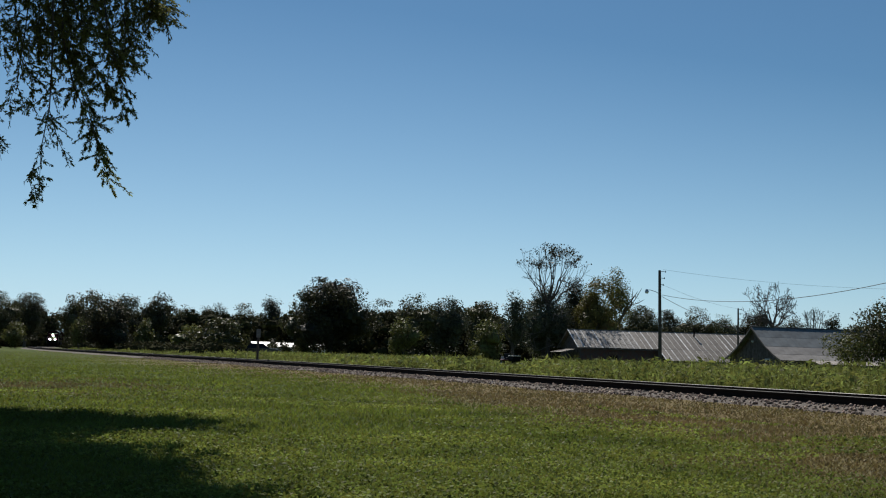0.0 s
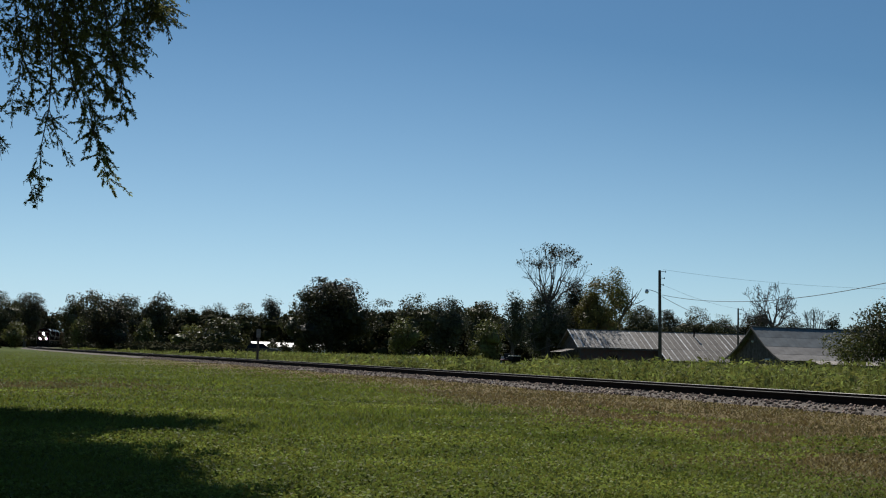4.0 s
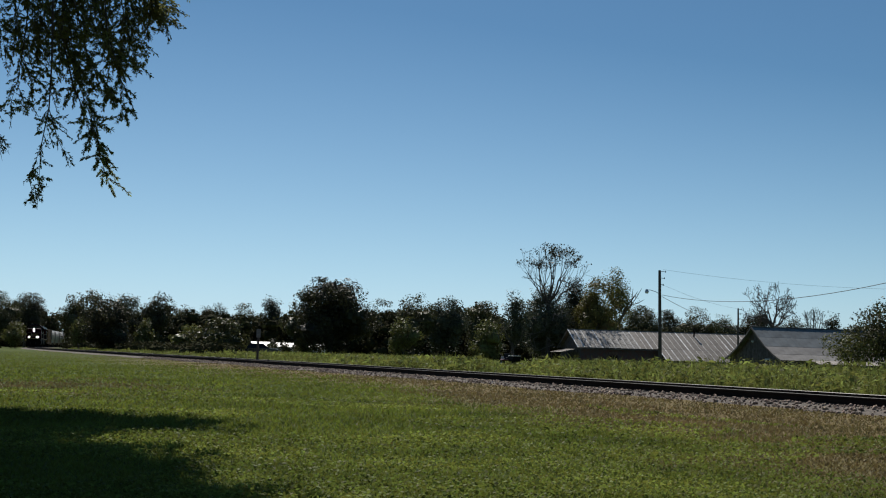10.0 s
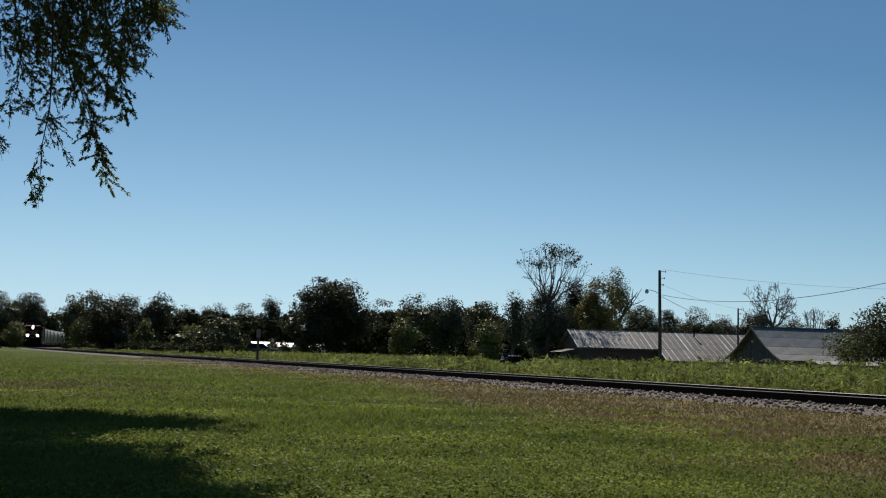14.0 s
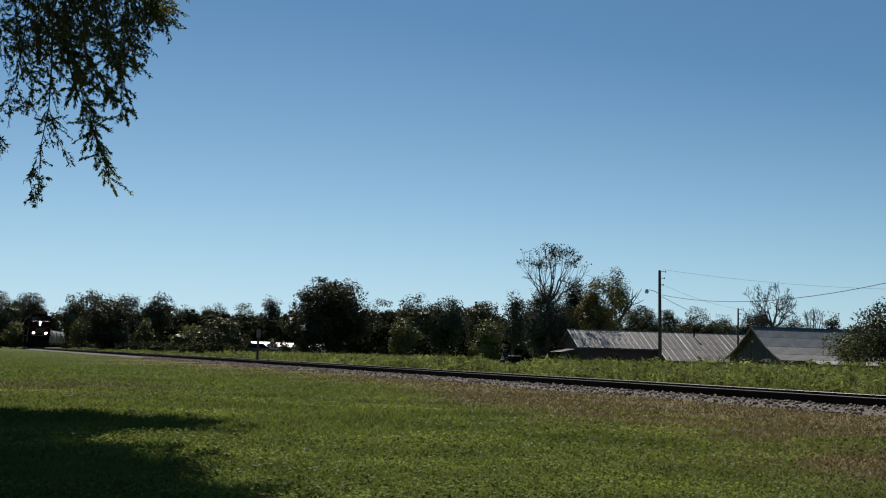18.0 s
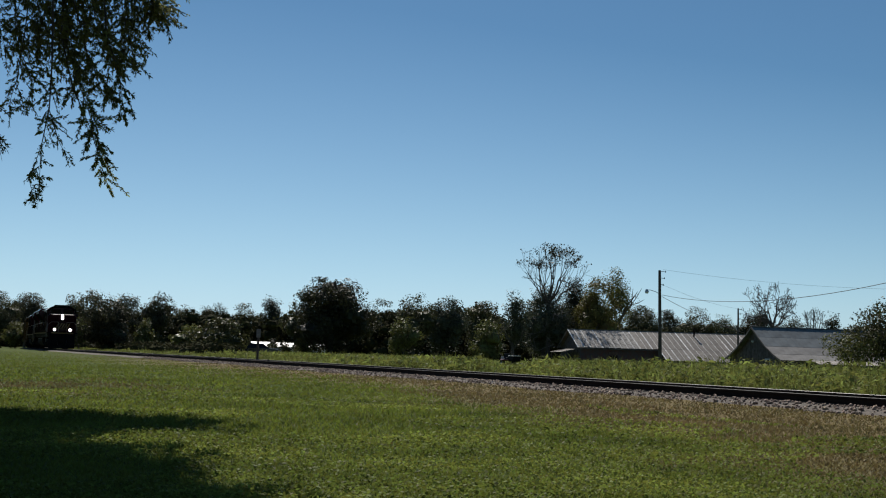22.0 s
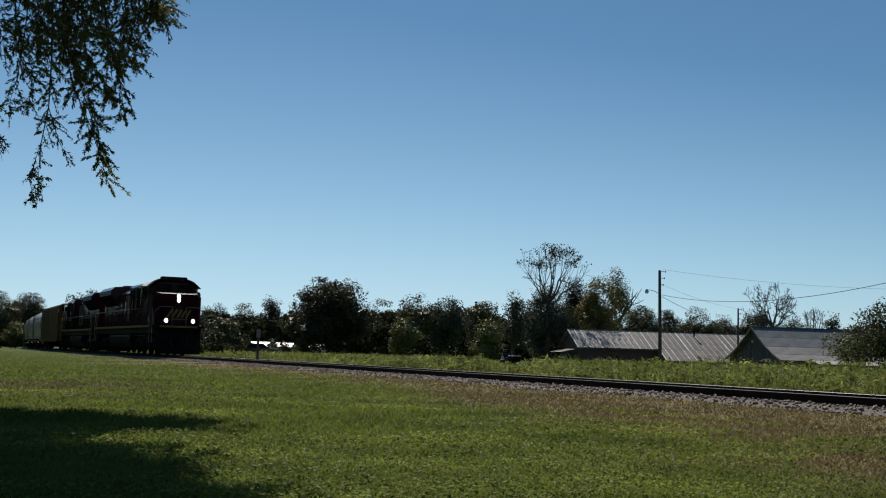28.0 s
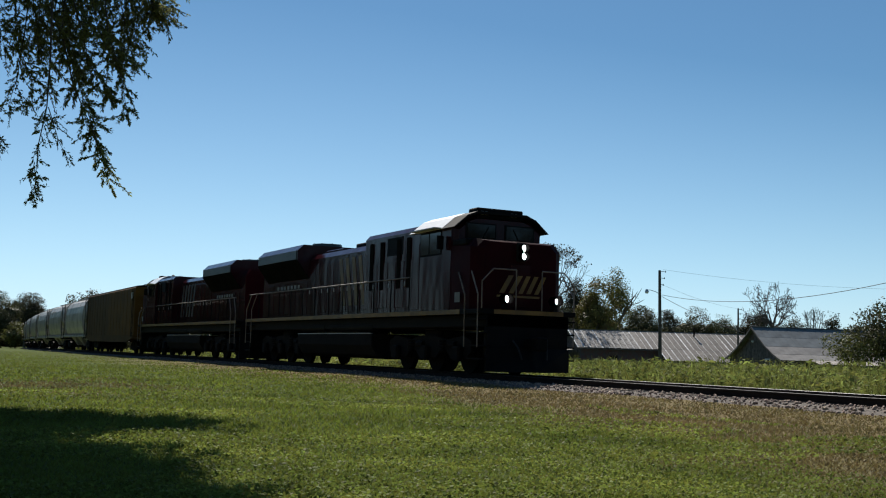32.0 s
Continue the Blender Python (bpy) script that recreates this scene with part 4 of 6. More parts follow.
def trailer():
    t = thing("white_trailer_home", frame_at(-23.6, 139.0, 0.99, 0.10), "white trailer home under the trees with a sloping metal roof", "trailer home")
    part("body", box(0, 9.0, 0, 3.0, 0.25, 1.25, 0.04), WHITE, t)
    part("skirting", box(0.1, 8.9, 0.1, 2.9, -0.3, 0.25), ALUMINIUM, t)
    part("awning_roof", loft([[(0.15, -1.1, 0.98), (1.5, -1.1, 0.98), (1.5, -1.1, 1.03), (0.15, -1.1, 1.03)], [(-0.6, 1.6, 1.78), (2.1, 1.6, 1.78), (2.1, 1.6, 1.83), (-0.6, 1.6, 1.83)],
                       [(-0.6, 3.4, 1.5), (2.1, 3.4, 1.5), (2.1, 3.4, 1.55), (-0.6, 3.4, 1.55)]]), WHITE, t)
    part("roof", hull_x([(-0.15, 1.22), (1.5, 1.72), (3.15, 1.22), (3.15, 1.27), (1.5, 1.78), (-0.15, 1.27)], 2.3, 9.15), WHITE, t, "white painted metal roof")
    for u in (1.2, 3.6, 6.2):
        w = part("window", box(u, u + 1.1, -0.03, 0.0, 0.55, 1.1, 0.01), ALUMINIUM, t)
        part("pane", box(u + 0.06, u + 1.04, -0.045, -0.03, 0.6, 1.05), GLASS, w)
    for u in (-0.3, 2.4):
        part("awning_post", box(u, u + 0.06, -1.0, -0.94, -0.3, 0.98), ALUMINIUM, t)


def car(x, y, turn, m, label):
    t = thing("parked_car", pose(x, y, ground_z(x, y), 0, 0, turn), label, "car")
    prof = [(-2.2, 0.35), (2.2, 0.35), (2.25, 0.62), (2.1, 0.82), (1.0, 0.95), (-1.5, 0.98), (-2.2, 0.9)]
    part("body", slab(prof, -0.85, 0.85), m, t)
    part("cabin", loft([[(1.0, -0.80, 0.95), (-1.6, -0.80, 0.97), (-1.6, 0.80, 0.97), (1.0, 0.80, 0.95)], [(0.35, -0.62, 1.40), (-1.05, -0.62, 1.42), (-1.05, 0.62, 1.42), (0.35, 0.62, 1.40)]]), GLASS, t)
    part("roof", box(-1.08, 0.38, -0.64, 0.64, 1.40, 1.45, 0.02), m, t)
    for sx in (-1.35, 1.4):
        for sy in (-1, 1):
            w = part("wheel", rod((sx, sy * 0.72, 0.31), (sx, sy * 0.90, 0.31), 0.31, 0.31, 16), TYRE, t)
            part("rim", rod((sx, sy * 0.90, 0.31), (sx, sy * 0.91, 0.31), 0.19, 0.18, 12), ALUMINIUM, w)
    for sy in (-0.6, 0.6):
        part("headlight", box(2.14, 2.22, sy - 0.15, sy + 0.15, 0.62, 0.76, 0.01), WHITE, t)
        part("tail_light", box(-2.24, -2.18, sy - 0.15, sy + 0.15, 0.65, 0.82, 0.01), RED_CAR, t)
    part("hood_patch", box(1.05, 1.9, -0.4, 0.5, 0.93, 0.96), WHITE, t)


BARN_RED = mat("faded_dark_red_paint", (0.11, 0.012, 0.010), 0.5, bump=0.02, spread=0.15)


def garden_tractor(x, y):
    t = thing("garden_tractor", pose(x, y, ground_z(x, y), 0, 0, -70), "small dark garden tractor with a white hood panel in the weeds", "tractor")
    part("hood", box(0.1, 1.0, -0.26, 0.26, 0.45, 0.80, 0.06), BLACK, t)
    part("hood_top", box(0.12, 0.98, -0.25, 0.25, 0.80, 0.84, 0.012), WHITE, t, "white hood panel")
    part("rear_panel", box(-0.80, -0.76, -0.36, 0.36, 0.52, 0.78, 0.01), WHITE, t, "white rear panel")
    part("fender", box(-0.75, -0.1, -0.48, 0.48, 0.50, 0.60, 0.04), BARN_RED, t)
    part("seat", box(-0.65, -0.25, -0.2, 0.2, 0.60, 0.72, 0.04), TYRE, t)
    part("seat_back", box(-0.72, -0.62, -0.2, 0.2, 0.65, 0.98, 0.04), TYRE, t)
    part("steering_wheel", pipe([(0.1 + 0.03 * math.cos(a), 0.17 * math.sin(a), 0.95 + 0.1 * math.cos(a)) for a in [k * 0.6283 for k in range(11)]], 0.015), TYRE, t)
    part("deck", box(-0.1, 0.6, -0.5, 0.5, 0.16, 0.3, 0.04), BLACK, t)
    for dx, r in ((-0.45, 0.26), (0.75, 0.18)):
        for sy in (-1, 1):
            w = part("wheel", rod((dx, sy * 0.32, r), (dx, sy * 0.50, r), r, r, 16), TYRE, t)
            part("rim", rod((dx, sy * 0.50, r), (dx, sy * 0.51, r), r * 0.5, r * 0.5, 10), WHITE, w)


def utility_pole(x, y, h, r, label, lamp=False):
    t = thing("utility_pole", pose(x, y, ground_z(x, y) - 0.3), label, "utility pole")
    part("pole", rod((0, 0, 0), (-0.12 if lamp else 0, 0, h + 0.3), r * 1.25, r * 0.85, 12), POLE_WOOD, t)
    for k in range(3):
        z = h + 0.2 - 0.45 * k * (1.4 if k else 1)
        b = part("bracket", rod((0, -0.05, z), (0.42 - 0.1 * k, -0.08, z - 0.04), 0.025, 0.025, 6), GRIME, t)
        part("insulator", rod((0.42 - 0.1 * k, -0.08, z - 0.1), (0.42 - 0.1 * k, -0.08, z + 0.06), 0.05, 0.035, 8), GRIME, b)
    if lamp:
        z = h - 1.95
        arm = part("lamp_arm", pipe([(-0.1, 0, z), (-0.5, 0, z + 0.22), (-1.0, 0, z + 0.36), (-1.25, 0, z + 0.36)], 0.03, 6), ALUMINIUM, t)
        part("lamp_head", rod((-1.32, 0, z + 0.18), (-1.32, 0, z + 0.42), 0.20, 0.10, 12), ALUMINIUM, arm, "dusk-to-dawn yard lamp head")
        part("lamp_globe", rod((-1.32, 0, z + 0.02), (-1.32, 0, z + 0.18), 0.12, 0.19, 12), WHITE, arm)
    return t


def wire(a, b, sag, r=0.014, label="thin black overhead power line", m=CABLE):
    rings = []
    side = Vector((b[1] - a[1], a[0] - b[0], 0)).normalized()
    for i in range(21):
        k = i / 20
        p = Vector(a).lerp(Vector(b), k)
        p.z -= 4 * sag * k * (1 - k)
        rings.append([p + side * (r * math.cos(j * 1.0472)) + Vector((0, 0, r * math.sin(j * 1.0472))) for j in range(6)])
    bm = loft(rings)
    tagged(part("power_line", bm, m), label, "power line")


PLATE = mat("weathered_plate", (0.16, 0.16, 0.155), 0.6, color2=(0.10, 0.10, 0.095), scale=8, bump=0.05)


def line_marker(x, y):
    t = thing("railway_marker_post", pose(x, y, ground_z(x, y) - 0.2), "dark railway marker post with a small grey plate", "sign post")
    part("post", box(-0.055, 0.055, -0.045, 0.045, 0, 1.6, 0.01), POLE_WOOD, t)
    part("plate", box(-0.09, 0.12, -0.065, -0.045, 1.50, 1.93, 0.006), PLATE, t, "blank grey metal plate")
    part("bolt", rod((0, -0.075, 1.72), (0, -0.065, 1.72), 0.02, 0.02, 6), GRIME, t)


long_shed()
barn()
trailer()
car(-19.4, 118.0, 8, DARK_CAR, "dark car parked in the weeds by the trees")
garden_tractor(4.6, 71.0)
utility_pole(20.7, 102.95, 9.3, 0.15, "dark timber utility pole with a yard lamp on an arm", True)
utility_pole(39.4, 144.7, 8.0, 0.12, "dark timber utility pole behind the long shed")
utility_pole(61.5, 180.0, 9.6, 0.11, "grey timber utility pole behind the barn")
wire((20.9, 102.9, 9.15), (60.0, 108.0, 9.0), 1.0, 0.009)
wire((20.8, 102.9, 7.75), (39.4, 144.7, 7.6), 0.35, 0.009)
wire((20.8, 102.9, 6.75), (27.5, 58.0, 6.2), 1.2, 0.022, "thick black overhead cable with a deep sag")
wire((20.8, 102.9, 6.6), (31.64, 113.68, 3.61), 0.25, 0.022, "pale grey service cable running down to the barn", CABLE_PALE)
wire((39.5, 144.7, 7.0), (61.5, 180.0, 8.6), 0.4)
wire((39.5, 144.7, 6.2), (33.2, 113.6, 4.4), 0.25)
line_marker(-9.2, 55.2)


# ---- the shade tree whose boughs hang into view ----
SHADE_AT = (-10.5, 17.5)
SWAY = []


def hidden_above(p):
    """True where a point of the crown stands clear of the open view under the boughs."""
    r = np.hypot(p[:, 0], p[:, 1])
    return (p[:, 0] / np.maximum(p[:, 1], 0.1) < -0.425) | (p[:, 2] - 0.89 > 0.345 * r)


def shade_tree():
    rng = np.random.default_rng(41)
    x0, y0 = SHADE_AT
    t = thing("shade_tree", pose(x0, y0, ground_z(x0, y0) - 0.1), "large elm with drooping leafy boughs over the lawn", "tree")
    bm, tips = bmesh.new(), []
    rod((0, 0, -0.3), (0.2, 0.1, 2.2), 0.55, 0.42, 12, bm, caps=False)
    rod((0.2, 0.1, 2.2), (0.4, -0.2, 6.5), 0.42, 0.34, 12, bm, caps=False)
    for k in range(6):
        a = 1.2 + k * 0.8
        limb(bm, Vector((0.4, -0.1, 5.4 + 0.25 * k)), Vector((math.cos(a), math.sin(a), 0.9)).normalized(), 2.6, 0.17, 2, rng, tips, up=0.1, wild=0.3)
    for x, y, z in ((4.6, -1.0, 8.6), (4.2, 2.6, 9.6), (3.6, -3.4, 8.4)):
        pipe([(0.4, -0.2, 6.0), (x * 0.5, y * 0.5, z * 0.9), (x, y, z)], 0.10, 7, bm)
    part("trunk", bm, BARK, t)
    pts = []
    # crown lobes out of view, placed to shade the lawn and block sky light
    for cx, cy, cz, rx, ry, rz, n in ((-7.2, 14.5, 8.8, 3.85, 3.0, 1.4, 420), (-8.6, 21.0, 9.6, 4.5, 0.7, 0.7, 80), (-7.6, 18.4, 8.8, 2.6, 0.7, 0.6, 26), (-10.0, 7.0, 9.5, 6.0, 5.0, 2.0, 260), (-11.0, 17.5, 9.4, 4.8, 5.4, 2.6, 150)):
        for i in range(n):
            v = rng.normal(size=3)
            v /= np.linalg.norm(v)
            q = np.array([cx, cy, cz]) + v * np.array([rx, ry, rz]) * rng.uniform(0.3, 1.0)
            pts.append(q + rng.normal(size=(210, 3)) * np.array([0.36, 0.36, 0.32]))
    pts = np.concatenate(pts)
    pts = pts[hidden_above(pts)] - np.array([x0, y0, 0])
    part("crown", cards("crown", leaves(pts, 0.32, rng), 4), LEAF_ELM, t)
    return t


SHADE = shade_tree()


def bough(points, count, spread, seed, twigs=14):
    """A drooping bough: a bent tapering stem, side twigs and small leaves along them."""
    rng = np.random.default_rng(seed)
    base = Vector(points[0])
    off = Vector((SHADE_AT[0], SHADE_AT[1], ground_z(*SHADE_AT) - 0.1))
    ps = [Vector(p) - base for p in points]
    bm = bmesh.new()
    n = len(ps) - 1
    thick = 0.004 + 0.004 * (ps[-1] - ps[0]).length
    for i, (a, b) in enumerate(zip(ps, ps[1:])):
        rod(a, b, thick * (1 - i / (n + 0.6)), thick * (1 - (i + 1) / (n + 0.6)), 6, bm, caps=False)
    seg = np.array([p[:] for p in ps])
    base_pts, ways = [], []
    for _ in range(round(2.0 * twigs)):
        k = rng.uniform(0.05, 1) * n
        i = min(int(k), n - 1)
        a = seg[i] + (seg[i + 1] - seg[i]) * (k - i)
        run = (seg[i + 1] - seg[i]) / np.linalg.norm(seg[i + 1] - seg[i])
        d = rng.normal(size=3) * np.array([0.8, 0.8, 0.45]) + run * 0.5 + np.array([0.12, 0, -0.2])
        d /= np.linalg.norm(d)
        ln = spread * rng.uniform(0.7, 2.5) * (1.15 - 0.5 * k / n)
        e = a + d * ln + np.array([0, 0, -0.10 * ln])
        mid = (a + e) / 2 + np.array([0, 0, 0.07 * ln])
        pipe([Vector(a), Vector(mid), Vector(e)], 0.0042, 4, bm)
        m = max(6, int(3.0 * count / twigs))
        w = rng.uniform(0.12, 1.02, m)[:, None]
        base_pts.append(a * (1 - w) ** 2 + 2 * mid * w * (1 - w) + e * w ** 2 + rng.normal(size=(m, 3)) * 0.010)
        ways.append(d * 0.8 + rng.normal(size=(m, 3)) * 0.55 + np.array([0, 0, -0.35]))
    p, u = np.concatenate(base_pts), np.concatenate(ways)
    u /= np.linalg.norm(u, axis=1)[:, None]
    v = np.cross(u, rng.normal(size=u.shape))
    v /= np.linalg.norm(v, axis=1)[:, None] + 1e-9
    size = (0.053 * rng.uniform(0.55, 1.25, len(p)))[:, None]
    leaf = np.stack([p, p + u * size * 0.45 + v * size * 0.21, p + u * size, p + u * size * 0.45 - v * size * 0.21], axis=1).reshape(-1, 3)
    b = part("bough", bm, BARK, SHADE)
    b.matrix_basis = Matrix.Translation(base - off)
    part("leaves", cards("leaves", leaf, 4), LEAF_ELM, b)
    SWAY.append((b, base - off, seed))


bough(((-5.78, 15.99, 6.61), (-5.88, 16.22, 5.54), (-5.77, 16.52, 4.83), (-5.54, 16.86, 4.20), (-5.29, 17.21, 3.28)), 640, 0.26, 200, 26)
bough(((-5.20, 15.77, 6.55), (-5.14, 16.05, 5.51), (-5.01, 16.35, 4.99), (-4.97, 16.62, 4.39)), 420, 0.24, 201, 22)
bough(((-4.71, 16.13, 6.69), (-4.66, 16.40, 6.17), (-4.41, 16.73, 5.93)), 260, 0.28, 202, 18)
bough(((-5.26, 16.48, 6.81), (-5.10, 16.79, 5.92), (-4.99, 17.09, 5.29)), 280, 0.26, 203, 18)
bough(((-5.69, 15.17, 6.31), (-5.72, 15.42, 4.89), (-5.81, 15.66, 4.28), (-5.97, 15.86, 3.73), (-6.06, 16.10, 2.82)), 230, 0.16, 204, 22)
bough(((-6.30, 16.00, 6.60), (-6.44, 16.22, 5.53), (-6.59, 16.43, 4.87), (-6.77, 16.63, 4.47)), 260, 0.22, 205, 20)
bough(((-5.64, 15.19, 4.18), (-5.57, 15.48, 3.75), (-5.51, 15.77, 3.51)), 26, 0.12, 206, 6)
bough(((-6.57, 15.14, 4.55), (-6.49, 15.44, 3.96), (-6.46, 15.72, 3.48)), 60, 0.16, 207, 8)
bough(((-5.93, 16.36, 5.58), (-5.69, 16.71, 4.75), (-5.38, 17.07, 3.75)), 520, 0.22, 208, 22)
bough(((-5.47, 15.46, 5.83), (-5.30, 15.78, 5.04), (-5.01, 16.14, 4.50)), 480, 0.26, 209, 20)
bough(((-6.82, 16.44, 6.75), (-6.81, 16.72, 6.03), (-6.86, 16.97, 5.51)), 330, 0.34, 210, 20)
bough(((-6.33, 16.31, 6.72), (-6.31, 16.59, 5.91), (-6.33, 16.85, 5.17)), 360, 0.34, 211, 20)
bough(((-5.96, 16.98, 6.97), (-5.96, 17.25, 6.22), (-5.95, 17.52, 5.45)), 360, 0.34, 212, 20)
bough(((-5.19, 17.13, 7.05), (-5.21, 17.39, 6.48), (-5.22, 17.64, 5.89)), 330, 0.32, 213, 20)
bough(((-5.93, 17.42, 7.13), (-5.85, 17.71, 6.56), (-5.80, 17.99, 5.88)), 360, 0.34, 214, 20)
bough(((-6.45, 17.45, 7.13), (-6.45, 17.71, 6.45), (-6.48, 17.97, 5.75)), 360, 0.34, 215, 20)
bough(((-7.05, 16.56, 6.79), (-7.13, 16.80, 5.95), (-7.09, 17.09, 5.49)), 260, 0.3, 216, 16)
bough(((-4.72, 16.75, 6.92), (-4.69, 17.02, 6.46), (-4.71, 17.27, 6.17)), 240, 0.26, 217, 14)
bough(((-5.83, 15.30, 3.40), (-5.93, 15.45, 3.12), (-5.91, 15.68, 2.84)), 70, 0.1, 218, 8)
bough(((-5.52, 15.97, 6.61), (-5.40, 16.28, 5.75), (-5.21, 16.60, 5.23)), 420, 0.3, 219, 22)
bough(((-6.04, 16.00, 6.61), (-5.85, 16.33, 5.84), (-5.83, 16.61, 5.30)), 420, 0.3, 220, 22)
bough(((-6.15, 15.42, 6.39), (-6.06, 15.72, 5.73), (-6.16, 15.95, 5.28)), 380, 0.3, 221, 20)
bough(((-5.27, 16.79, 6.92), (-5.16, 17.09, 6.29), (-5.30, 17.31, 5.55)), 380, 0.28, 222, 20)
bough(((-4.67, 16.34, 6.77), (-4.64, 16.61, 6.15), (-4.75, 16.84, 5.76)), 260, 0.24, 223, 16)
bough(((-6.29, 15.79, 5.06), (-6.21, 16.09, 4.71), (-6.39, 16.29, 4.36)), 120, 0.18, 224, 10)



# ---- the train ----
HALF = 11.315          # half a locomotive's length over couplers
WHEEL_R = 0.53


def mirror_pts(half):
    """A closed ring of (y, z) from its half with y >= 0, listed from the bottom up."""
    return list(half) + [(-y, z) for y, z in reversed(half)]


def wheelset_mesh(r, gauge=0.75):
    bm = bmesh.new()
    rod((0, -0.95, 0), (0, 0.95, 0), 0.085, 0.085, 10, bm)
    for sy in (-1, 1):
        rod((0, sy * (gauge - 0.06), 0), (0, sy * (gauge + 0.07), 0), r, r, 28, bm)
        rod((0, sy * (gauge - 0.09), 0), (0, sy * (gauge - 0.06), 0), r + 0.028, r + 0.028, 28, bm)
        for k in range(5):
            a = k * 1.2566
            rod((r * 0.55 * math.cos(a), sy * (gauge + 0.07), r * 0.55 * math.sin(a)), (r * 0.55 * math.cos(a), sy * (gauge + 0.085), r * 0.55 * math.sin(a)), 0.05, 0.05, 6, bm)
    return shared("wheelset", bm)


LOCO_WHEEL, CAR_WHEEL = wheelset_mesh(WHEEL_R), wheelset_mesh(0.42)
SPIN = []              # (wheel, x, radius): the turning wheels


def wheelsets(parent, xs, mesh, r, m, spin=True):
    for x in xs:
        w = part("wheelset", mesh, m, parent)
        w.matrix_basis = pose(x, 0, r)
        w["radius"] = r


def loco_truck(t, xc):
    """Three-axle truck with side frames, springs and brake gear."""
    for sy in (-1, 1):
        y = sy * 1.06
        prof = [(xc - 2.75, 0.62), (xc - 2.45, 0.42), (xc - 1.5, 0.42), (xc - 1.25, 0.62), (xc - 0.8, 0.62), (xc - 0.55, 0.42), (xc + 0.55, 0.42), (xc + 0.8, 0.62),
                (xc + 1.25, 0.62), (xc + 1.5, 0.42), (xc + 2.45, 0.42), (xc + 2.75, 0.62), (xc + 2.75, 0.92), (xc + 2.3, 1.08), (xc + 1.2, 0.95), (xc + 0.5, 1.08), (xc - 0.5, 1.08),
                (xc - 1.2, 0.95), (xc - 2.3, 1.08), (xc - 2.75, 0.92)]
        f = part("truck_frame", slab(prof, y - 0.07, y + 0.07), GRIME, t)
        for dx in (-2.07, 0, 2.07):
            part("axle_box", box(xc + dx - 0.22, xc + dx + 0.22, y + (0.07 if sy > 0 else -0.25), y + (0.25 if sy > 0 else -0.07), 0.34, 0.78, 0.05), GRIME, t)
        for dx in (-1.05, 1.05):
            bm = bmesh.new()
            for k in range(4):
                rod((xc + dx, y + sy * 0.1, 0.62 + 0.09 * k), (xc + dx, y + sy * 0.1, 0.67 + 0.09 * k), 0.13, 0.13, 10, bm)
            part("spring", bm, GRIME, t)
            part("brake_cylinder", rod((xc + dx + 0.45, y + sy * 0.1, 0.82), (xc + dx + 0.85, y + sy * 0.1, 0.82), 0.1, 0.1, 10), GRIME, t)
    part("bolster", box(xc - 0.5, xc + 0.5, -1.0, 1.0, 0.62, 1.25, 0.05), GRIME, t)
    wheelsets(t, (xc - 2.07, xc, xc + 2.07), LOCO_WHEEL, WHEEL_R, GRIME)


def handrail(t, x0, x1, y, z0, z1, step):
    n = max(1, round(abs(x1 - x0) / step))
    for i in range(n + 1):
        x = x0 + (x1 - x0) * i / n
        part("stanchion", rod((x, y, z0), (x, y, z1), 0.022, 0.022, 6), BLACK, t)
    part("handrail", rod((x0, y, z1), (x1, y, z1), 0.02, 0.02, 6), WORN_RAIL, t)


WORN_RAIL = mat("worn_handrail_paint", (0.22, 0.17, 0.13), 0.5, color2=(0.12, 0.09, 0.07), scale=4, bump=0.05)


def strokes(t, name, x, y, z, h, pitch, count, lean, width, m, label, sy):
    """Slanted heavy painted strokes in a row, standing for a railway's emblem."""
    for i in range(count):
        x0 = x - i * pitch
        dx = lean
        prof = [(x0, z), (x0 - width, z), (x0 - width + dx, z + h), (x0 + dx, z + h)]
        part(name, slab(prof, y, y + sy * 0.012), m, t, label)


def hood_tube(x, depth, z, r1, r0, y):
    """Short open hood added round a lamp, pointing forwards; hides the lens side-on."""
    ring = lambda q, r: [(q, y + r * math.cos(k * 0.3491), z + r * math.sin(k * 0.3491)) for k in range(18)]
    return loft([ring(x - 0.04, r1), ring(x + depth, r1), ring(x + depth, r0), ring(x + 0.001, r0)])


